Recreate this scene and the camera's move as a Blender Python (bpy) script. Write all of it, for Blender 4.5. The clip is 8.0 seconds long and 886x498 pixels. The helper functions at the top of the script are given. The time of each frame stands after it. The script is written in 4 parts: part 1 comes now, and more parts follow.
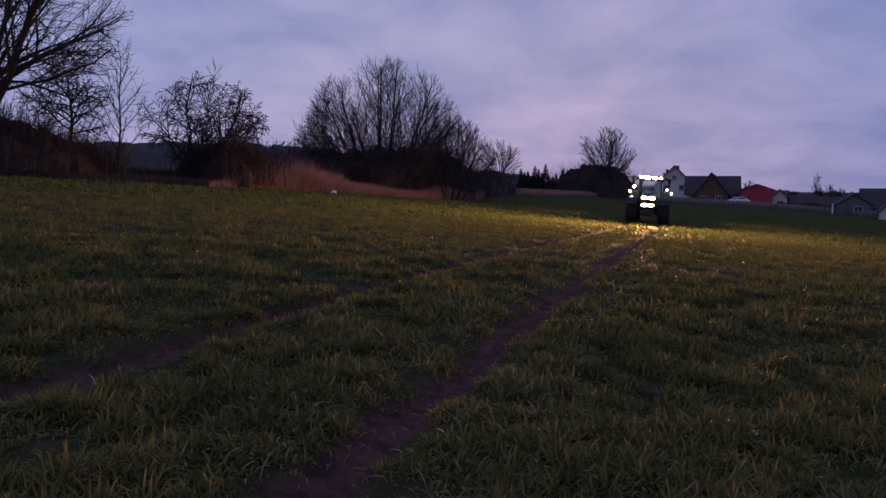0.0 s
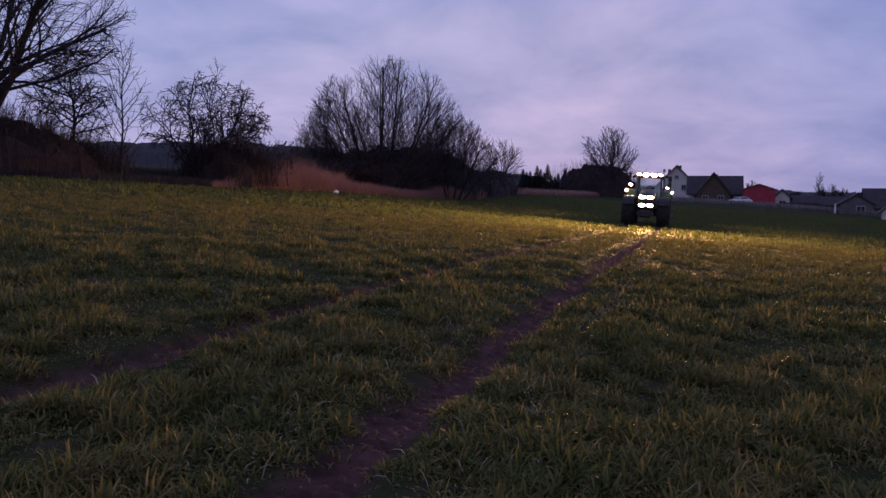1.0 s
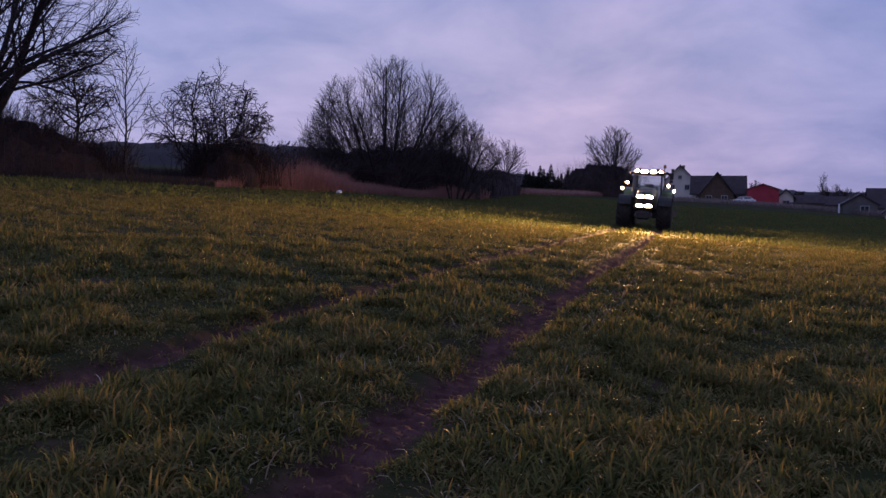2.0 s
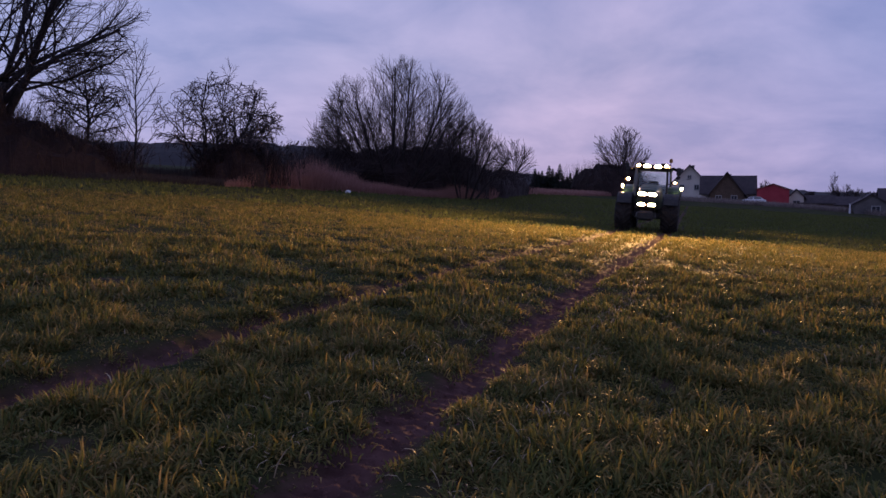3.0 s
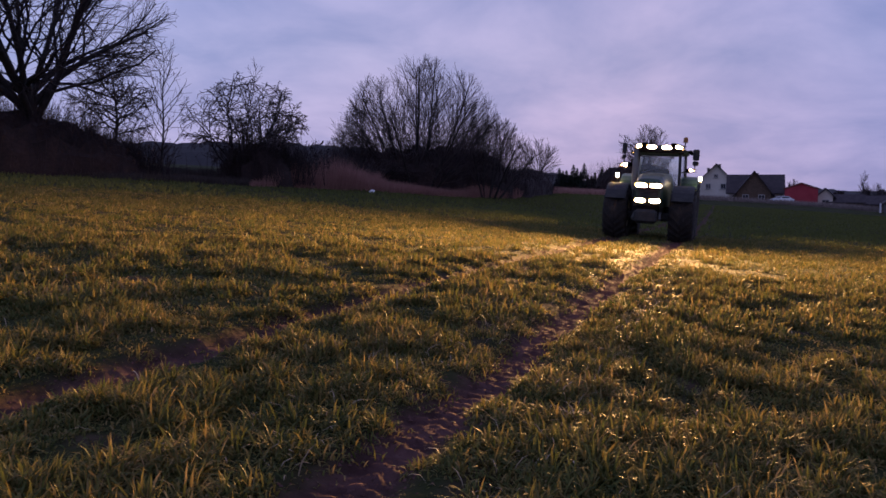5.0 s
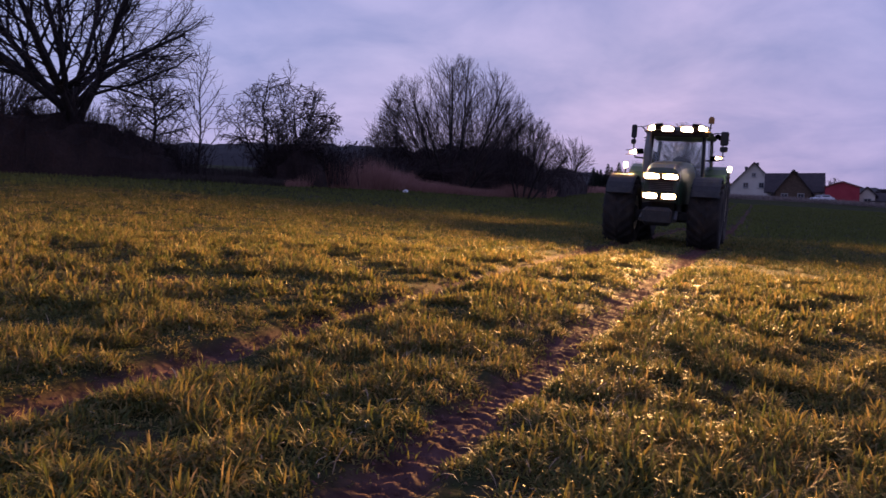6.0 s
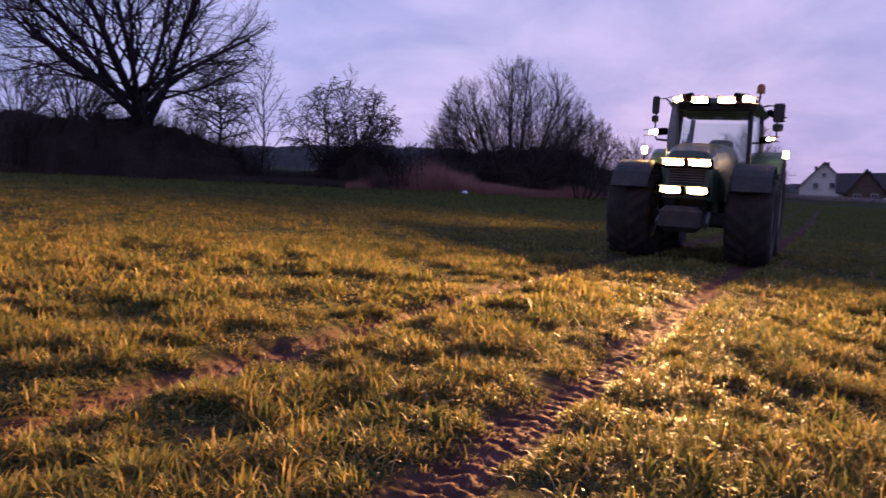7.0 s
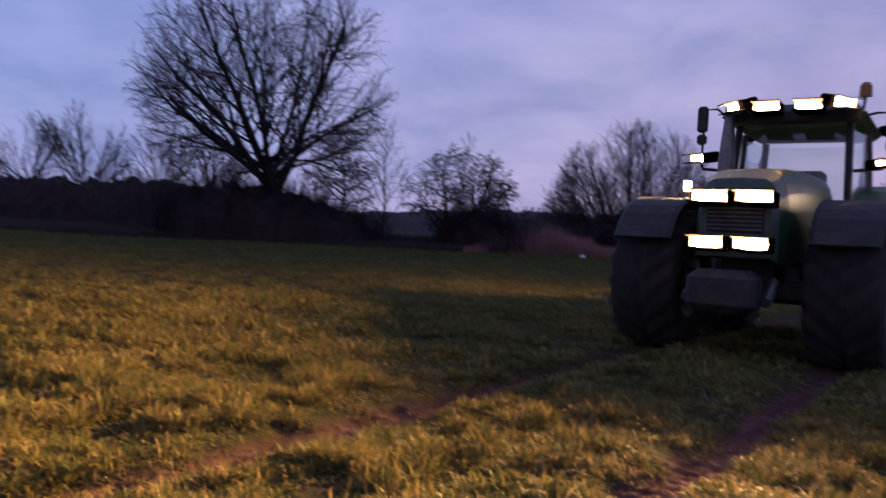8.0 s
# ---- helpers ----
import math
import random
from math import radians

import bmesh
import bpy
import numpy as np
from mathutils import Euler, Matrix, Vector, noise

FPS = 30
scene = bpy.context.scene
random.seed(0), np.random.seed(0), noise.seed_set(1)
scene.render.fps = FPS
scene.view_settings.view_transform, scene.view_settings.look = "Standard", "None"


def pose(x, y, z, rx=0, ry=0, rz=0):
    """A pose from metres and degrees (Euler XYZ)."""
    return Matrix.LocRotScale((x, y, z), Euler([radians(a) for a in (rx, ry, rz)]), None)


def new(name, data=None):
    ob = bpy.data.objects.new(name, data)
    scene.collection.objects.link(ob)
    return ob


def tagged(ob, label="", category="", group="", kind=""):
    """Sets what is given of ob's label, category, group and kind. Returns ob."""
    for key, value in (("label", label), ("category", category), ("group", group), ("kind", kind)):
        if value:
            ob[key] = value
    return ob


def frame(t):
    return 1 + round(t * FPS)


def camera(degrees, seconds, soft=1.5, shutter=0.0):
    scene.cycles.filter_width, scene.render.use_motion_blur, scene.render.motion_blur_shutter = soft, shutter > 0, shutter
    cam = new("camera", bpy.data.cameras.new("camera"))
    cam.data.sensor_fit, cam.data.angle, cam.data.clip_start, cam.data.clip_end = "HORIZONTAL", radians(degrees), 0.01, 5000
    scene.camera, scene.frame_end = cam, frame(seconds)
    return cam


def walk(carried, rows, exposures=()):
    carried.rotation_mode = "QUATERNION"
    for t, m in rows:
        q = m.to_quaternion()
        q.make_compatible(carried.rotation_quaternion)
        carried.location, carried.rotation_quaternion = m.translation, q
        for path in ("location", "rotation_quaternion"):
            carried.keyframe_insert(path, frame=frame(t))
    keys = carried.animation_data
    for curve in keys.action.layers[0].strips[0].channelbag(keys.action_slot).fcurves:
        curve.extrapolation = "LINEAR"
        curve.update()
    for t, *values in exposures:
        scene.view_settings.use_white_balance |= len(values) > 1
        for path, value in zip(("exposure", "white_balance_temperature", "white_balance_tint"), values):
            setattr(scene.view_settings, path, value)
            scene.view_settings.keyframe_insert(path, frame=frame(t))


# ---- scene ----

# ---- camera: held by hand at one spot, panning left after the tractor ----
EYE = 1.25
cam = camera(58.5, 8.0, soft=1.5, shutter=0.65)
VIEW = [  # seconds, yaw, pitch, roll
    (0.0, 0.0, -4.31, -0.34),
    (0.5, 0.1, -4.32, -0.32),
    (1.0, 0.15, -4.32, -0.34),
    (1.5, 0.18, -4.32, -0.33),
    (3.0, 1.0, -4.34, -0.35),
    (3.5, 1.23, -4.35, -0.35),
    (4.0, 1.52, -4.36, -0.31),
    (4.5, 1.95, -4.37, -0.33),
    (6.0, 5.13, -4.42, -0.14),
    (6.5, 6.8, -4.41, -0.11),
    (7.0, 9.4, -4.33, 0.0),
    (7.5, 12.7, -2.41, 0.03),
    (8.0, 17.83, 0.3, -0.03),
]
EXPOSURES = [(0.0, 0.0, 6730, 13), (0.6, 0.22, 6730, 13), (1.5, 0.24, 6730, 13), (3.0, 0.24, 6730, 13), (4.5, 0.26, 6730, 13), (6.0, 0.34, 6780, 17), (6.5, 0.44, 6780, 20), (7.0, 0.58, 6830, 22), (7.5, 0.42, 6780, 21), (8.0, 0.16, 6560, 18)]
walk(cam, [(t, pose(0, 0, EYE, 90 + pitch, roll, yaw)) for t, yaw, pitch, roll in VIEW], EXPOSURES)

# ---- dusk sky: after sunset, thin cloud ----
LAMP_POWER = 42000.0


def make_world():
    world = bpy.data.worlds.new("dusk_sky")
    scene.world = world
    world.use_nodes = True
    nt = world.node_tree
    nt.nodes.clear()
    n, ln = nt.nodes.new, nt.links.new
    out, bg = n("ShaderNodeOutputWorld"), n("ShaderNodeBackground")
    tc, sep = n("ShaderNodeTexCoord"), n("ShaderNodeSeparateXYZ")
    ln(tc.outputs["Generated"], sep.inputs[0])
    ramp = n("ShaderNodeValToRGB")
    els = ramp.color_ramp.elements
    els[0].position, els[0].color = 0.0, (0.315, 0.285, 0.46, 1)
    els[1].position, els[1].color = 1.0, (0.17, 0.20, 0.44, 1)
    for p, c in ((0.06, (0.33, 0.31, 0.50, 1)), (0.16, (0.30, 0.31, 0.51, 1)), (0.34, (0.25, 0.285, 0.52, 1))):
        e = els.new(p)
        e.color = c
    ln(sep.outputs["Z"], ramp.inputs[0])
    # cloud sheet: the direction met with a level plane high above
    zc = n("ShaderNodeMath"); zc.operation = "MAXIMUM"; zc.inputs[1].default_value = 0.0
    ln(sep.outputs["Z"], zc.inputs[0])
    za = n("ShaderNodeMath"); za.operation = "ADD"; za.inputs[1].default_value = 0.30
    ln(zc.outputs[0], za.inputs[0])
    dx = n("ShaderNodeMath"); dx.operation = "DIVIDE"
    dy = n("ShaderNodeMath"); dy.operation = "DIVIDE"
    ln(sep.outputs["X"], dx.inputs[0]); ln(za.outputs[0], dx.inputs[1])
    ln(sep.outputs["Y"], dy.inputs[0]); ln(za.outputs[0], dy.inputs[1])
    comb = n("ShaderNodeCombineXYZ")
    ln(dx.outputs[0], comb.inputs[0]); ln(dy.outputs[0], comb.inputs[1])
    noi = n("ShaderNodeTexNoise")
    noi.inputs["Scale"].default_value = 2.3
    noi.inputs["Detail"].default_value = 6
    noi.inputs["Roughness"].default_value = 0.55
    noi.inputs["Distortion"].default_value = 0.3
    ln(comb.outputs[0], noi.inputs["Vector"])
    cr = n("ShaderNodeValToRGB")
    cr.color_ramp.elements[0].position, cr.color_ramp.elements[0].color = 0.36, (0.86, 0.89, 0.94, 1)
    cr.color_ramp.elements[1].position, cr.color_ramp.elements[1].color = 0.68, (1.36, 1.24, 1.17, 1)
    ln(noi.outputs["Fac"], cr.inputs[0])
    mul = n("ShaderNodeMix"); mul.data_type = "RGBA"; mul.blend_type = "MULTIPLY"; mul.inputs["Factor"].default_value = 1.0
    ln(ramp.outputs[0], mul.inputs["A"]); ln(cr.outputs[0], mul.inputs["B"])
    # bluer to the west, rosier ahead
    west = n("ShaderNodeMath"); west.operation = "MULTIPLY_ADD"; west.inputs[1].default_value, west.inputs[2].default_value = 0.5, 0.5
    ln(sep.outputs["X"], west.inputs[0])
    tint = n("ShaderNodeValToRGB")
    tint.color_ramp.elements[0].position, tint.color_ramp.elements[0].color = 0.15, (0.76, 0.94, 1.06, 1)
    tint.color_ramp.elements[1].position, tint.color_ramp.elements[1].color = 0.95, (0.80, 0.90, 1.0, 1)
    for q, c in ((0.42, (0.97, 1.0, 1.01, 1)), (0.60, (1.02, 0.99, 0.98, 1)), (0.74, (0.70, 0.81, 0.93, 1))):
        e = tint.color_ramp.elements.new(q)
        e.color = c
    ln(west.outputs[0], tint.inputs[0])
    mul2 = n("ShaderNodeMix"); mul2.data_type = "RGBA"; mul2.blend_type = "MULTIPLY"; mul2.inputs["Factor"].default_value = 1.0
    ln(mul.outputs["Result"], mul2.inputs["A"]); ln(tint.outputs[0], mul2.inputs["B"])
    ln(mul2.outputs["Result"], bg.inputs["Color"])
    bg.inputs["Strength"].default_value = 1.1
    ln(bg.outputs[0], out.inputs["Surface"])


make_world()

# ---- materials ----


def material(name, stops, scale=6.0, rough=0.7, metal=0.0, bump=0.3, bump_scale=None, spec=0.3, island=0.0, coords="Object"):
    """Colour from two scales of noise over the ramp of stops; island: how far each loose piece shifts along the ramp."""
    m = bpy.data.materials.new(name)
    m.use_nodes = True
    nt = m.node_tree
    b = nt.nodes["Principled BSDF"]
    n, ln = nt.nodes.new, nt.links.new
    tc = n("ShaderNodeTexCoord")
    big, small = n("ShaderNodeTexNoise"), n("ShaderNodeTexNoise")
    big.inputs["Scale"].default_value, big.inputs["Detail"].default_value = scale, 3
    small.inputs["Scale"].default_value, small.inputs["Detail"].default_value = scale * 9, 4
    for t in (big, small):
        ln(tc.outputs[coords], t.inputs["Vector"])
    mix = n("ShaderNodeMath"); mix.operation = "MULTIPLY_ADD"; mix.inputs[1].default_value = 0.45
    half = n("ShaderNodeMath"); half.operation = "MULTIPLY"; half.inputs[1].default_value = 0.55
    ln(big.outputs["Fac"], half.inputs[0]); ln(small.outputs["Fac"], mix.inputs[0]); ln(half.outputs[0], mix.inputs[2])
    last = mix.outputs[0]
    if island:
        g = n("ShaderNodeNewGeometry")
        sh = n("ShaderNodeMath"); sh.operation = "MULTIPLY_ADD"; sh.inputs[1].default_value = island
        off = n("ShaderNodeMath"); off.operation = "SUBTRACT"; off.inputs[1].default_value = island / 2
        ln(last, off.inputs[0]); ln(g.outputs["Random Per Island"], sh.inputs[0]); ln(off.outputs[0], sh.inputs[2])
        last = sh.outputs[0]
    r = n("ShaderNodeValToRGB")
    els = r.color_ramp.elements
    lo, hi = (0.3, 0.7) if not island else (0.1, 0.9)
    for i, c in enumerate(stops):
        p = lo + (hi - lo) * i / max(1, len(stops) - 1)
        e = els[i] if i < 2 else els.new(p)
        e.position, e.color = p, (*c, 1)
    ln(last, r.inputs[0]); ln(r.outputs[0], b.inputs["Base Color"])
    b.inputs["Roughness"].default_value, b.inputs["Metallic"].default_value = rough, metal
    b.inputs["Specular IOR Level"].default_value = spec
    if bump:
        bt, bp = n("ShaderNodeTexNoise"), n("ShaderNodeBump")
        bt.inputs["Scale"].default_value, bt.inputs["Detail"].default_value = bump_scale or scale * 5, 5
        bp.inputs["Strength"].default_value, bp.inputs["Distance"].default_value = bump, 0.02
        ln(tc.outputs[coords], bt.inputs["Vector"]); ln(bt.outputs["Fac"], bp.inputs["Height"]); ln(bp.outputs[0], b.inputs["Normal"])
    return m


def let_light_through(m, share):
    """Thin leaves: part of the light passes through them."""
    nt = m.node_tree
    b = nt.nodes["Principled BSDF"]
    out = next(q for q in nt.nodes if q.type == "OUTPUT_MATERIAL")
    tr, mix = nt.nodes.new("ShaderNodeBsdfTranslucent"), nt.nodes.new("ShaderNodeMixShader")
    nt.links.new(b.inputs["Base Color"].links[0].from_socket, tr.inputs["Color"])
    mix.inputs[0].default_value = share
    nt.links.new(b.outputs[0], mix.inputs[1])
    nt.links.new(tr.outputs[0], mix.inputs[2])
    nt.links.new(mix.outputs[0], out.inputs["Surface"])
    return m


def lamp_material(name, colour, strength):
    m = bpy.data.materials.new(name)
    m.use_nodes = True
    nt = m.node_tree
    nt.nodes.clear()
    e, o = nt.nodes.new("ShaderNodeEmission"), nt.nodes.new("ShaderNodeOutputMaterial")
    e.inputs["Color"].default_value, e.inputs["Strength"].default_value = (*colour, 1), strength
    nt.links.new(e.outputs[0], o.inputs["Surface"])
    return m


def glass_material(name, tint, rough=0.03):
    m = bpy.data.materials.new(name)
    m.use_nodes = True
    b = m.node_tree.nodes["Principled BSDF"]
    b.inputs["Base Color"].default_value = (*tint, 1)
    b.inputs["Roughness"].default_value = rough
    b.inputs["Transmission Weight"].default_value = 1.0
    b.inputs["IOR"].default_value = 1.45
    return m


M = {}
M["grass"] = material("winter_wheat_blades", [(0.034, 0.050, 0.015), (0.084, 0.099, 0.028), (0.134, 0.124, 0.036), (0.20, 0.150, 0.048), (0.36, 0.255, 0.115)], scale=1.2, rough=0.62, bump=0, spec=0.08, island=0.55)
M["grass_far"] = material("winter_wheat_far", [(0.080, 0.092, 0.030), (0.108, 0.120, 0.038), (0.140, 0.140, 0.046)], scale=0.25, rough=0.8, bump=0, spec=0.05, island=0.35)
for _leaf in ("grass", "grass_far"):
    let_light_through(M[_leaf], 0.30)
M["dry"] = material("dead_tall_grass", [(0.22, 0.105, 0.090), (0.35, 0.18, 0.15), (0.47, 0.28, 0.235)], scale=0.4, rough=0.8, bump=0, island=0.5)
let_light_through(M["dry"], 0.3)
M["straw"] = material("pale_straw", [(0.18, 0.13, 0.075), (0.28, 0.21, 0.125), (0.40, 0.32, 0.21)], scale=2, rough=0.55, bump=0, spec=0.2, island=0.6)
M["verge"] = material("pale_dead_grass", [(0.16, 0.12, 0.11), (0.24, 0.19, 0.17), (0.32, 0.26, 0.22)], scale=0.3, rough=0.8, bump=0, island=0.5)
# dead grass with the dimness of the hedge foot put into its colour
M["bank"] = material("shade_toned_dead_grass", [(0.034, 0.026, 0.023), (0.056, 0.043, 0.037), (0.085, 0.066, 0.056)], scale=0.3, rough=0.9, bump=0, island=0.4)
M["bark"] = material("dark_bark", [(0.014, 0.012, 0.012), (0.028, 0.023, 0.021), (0.050, 0.042, 0.038)], scale=4, rough=0.9, bump=0.8)
M["twig"] = material("wet_twigs", [(0.028, 0.021, 0.022), (0.050, 0.036, 0.036), (0.075, 0.052, 0.050)], scale=1.5, rough=0.85, bump=0, island=0.4)
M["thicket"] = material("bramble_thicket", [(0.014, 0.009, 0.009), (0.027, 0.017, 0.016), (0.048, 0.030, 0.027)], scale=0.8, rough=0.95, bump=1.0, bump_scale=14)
M["conifer"] = material("conifer_needles", [(0.008, 0.014, 0.010), (0.018, 0.028, 0.018), (0.03, 0.04, 0.025)], scale=1, rough=0.9, bump=0, island=0.5)
M["forest"] = material("far_forest", [(0.012, 0.012, 0.014), (0.025, 0.022, 0.024), (0.04, 0.034, 0.034)], scale=0.06, rough=1, bump=0)
M["tyre"] = material("muddy_tyre_rubber", [(0.012, 0.011, 0.011), (0.025, 0.021, 0.019), (0.06, 0.045, 0.035)], scale=5, rough=0.85, bump=0.4)
M["paint"] = material("dark_green_paint", [(0.012, 0.030, 0.014), (0.018, 0.042, 0.020), (0.03, 0.05, 0.028)], scale=3, rough=0.35, bump=0.03, spec=0.5)
M["rim"] = material("rim_paint", [(0.30, 0.27, 0.20), (0.38, 0.34, 0.26), (0.2, 0.16, 0.12)], scale=4, rough=0.5, bump=0.05)
M["black"] = material("black_plastic", [(0.015, 0.015, 0.015), (0.025, 0.024, 0.023), (0.05, 0.045, 0.04)], scale=6, rough=0.6, bump=0.1)
M["baffle"] = material("matt_black_lamp_housing", [(0.002, 0.002, 0.002), (0.003, 0.003, 0.003), (0.004, 0.004, 0.004)], scale=8, rough=1.0, bump=0, spec=0.0)
M["steel"] = material("worn_steel", [(0.10, 0.10, 0.10), (0.16, 0.155, 0.15), (0.22, 0.2, 0.18)], scale=6, rough=0.5, metal=0.8, bump=0.1)
M["lamp"] = lamp_material("work_lamp_glow", (1.0, 0.535, 0.19), LAMP_POWER)
M["marker"] = lamp_material("marker_lamp_glow", (1.0, 0.72, 0.38), 60.0)
M["beacon"] = material("amber_plastic", [(0.25, 0.1, 0.02), (0.3, 0.13, 0.03), (0.35, 0.16, 0.05)], scale=6, rough=0.3, bump=0)
M["glass"] = glass_material("cab_glass", (0.85, 0.9, 0.88))
M["plaster"] = material("pale_plaster", [(0.50, 0.44, 0.38), (0.60, 0.54, 0.47), (0.68, 0.62, 0.55)], scale=0.5, rough=0.9, bump=0.1)
M["grey_plaster"] = material("grey_plaster", [(0.085, 0.075, 0.075), (0.12, 0.108, 0.105), (0.16, 0.145, 0.14)], scale=0.5, rough=0.9, bump=0.1)
M["red_wall"] = material("red_cladding", [(0.26, 0.028, 0.04), (0.34, 0.04, 0.055), (0.40, 0.06, 0.07)], scale=0.6, rough=0.8, bump=0.1)
M["roof"] = material("dark_roof_tiles", [(0.030, 0.024, 0.026), (0.05, 0.038, 0.04), (0.075, 0.055, 0.055)], scale=1.2, rough=0.8, bump=0.4)
M["red_roof"] = material("red_roof_tiles", [(0.10, 0.035, 0.03), (0.15, 0.05, 0.04), (0.19, 0.07, 0.055)], scale=1.2, rough=0.8, bump=0.4)
M["window"] = material("dark_window_glass", [(0.02, 0.022, 0.03), (0.03, 0.033, 0.045), (0.04, 0.045, 0.06)], scale=1, rough=0.1, bump=0, spec=0.6)
M["frame"] = material("white_window_frame", [(0.28, 0.27, 0.26), (0.34, 0.33, 0.32), (0.4, 0.39, 0.38)], scale=2, rough=0.5, bump=0)
M["wood"] = material("brown_boards", [(0.06, 0.04, 0.03), (0.10, 0.065, 0.045), (0.14, 0.1, 0.07)], scale=3, rough=0.8, bump=0.2)
M["car_white"] = material("white_car_paint", [(0.62, 0.62, 0.64), (0.7, 0.7, 0.72), (0.76, 0.76, 0.78)], scale=2, rough=0.3, bump=0, spec=0.5)


def ground_material():
    m = material("field_soil", [(0.018, 0.023, 0.008), (0.030, 0.034, 0.012), (0.052, 0.046, 0.018)], scale=0.35, rough=0.95, bump=0.6, bump_scale=22, spec=0.04)
    nt = m.node_tree
    n, ln = nt.nodes.new, nt.links.new
    b = nt.nodes["Principled BSDF"]
    old = b.inputs["Base Color"].links[0].from_socket
    at = n("ShaderNodeAttribute"); at.attribute_name = "soil"
    tc, noi, r = n("ShaderNodeTexCoord"), n("ShaderNodeTexNoise"), n("ShaderNodeValToRGB")
    noi.inputs["Scale"].default_value, noi.inputs["Detail"].default_value = 7.0, 6
    ln(tc.outputs["Object"], noi.inputs["Vector"]); ln(noi.outputs["Fac"], r.inputs[0])
    r.color_ramp.elements[0].position, r.color_ramp.elements[0].color = 0.3, (0.042, 0.020, 0.019, 1)
    r.color_ramp.elements[1].position, r.color_ramp.elements[1].color = 0.7, (0.112, 0.056, 0.050, 1)
    mix = n("ShaderNodeMix"); mix.data_type = "RGBA"
    ln(at.outputs["Fac"], mix.inputs["Factor"]); ln(old, mix.inputs["A"]); ln(r.outputs[0], mix.inputs["B"])
    ln(mix.outputs["Result"], b.inputs["Base Color"])
    return m


M["ground"] = ground_material()
M["clod"] = material("loose_soil", [(0.052, 0.025, 0.023), (0.086, 0.043, 0.038), (0.125, 0.064, 0.056)], scale=6, rough=0.95, bump=0.5, bump_scale=40, spec=0.04, island=0.5)

# ---- mesh helpers ----


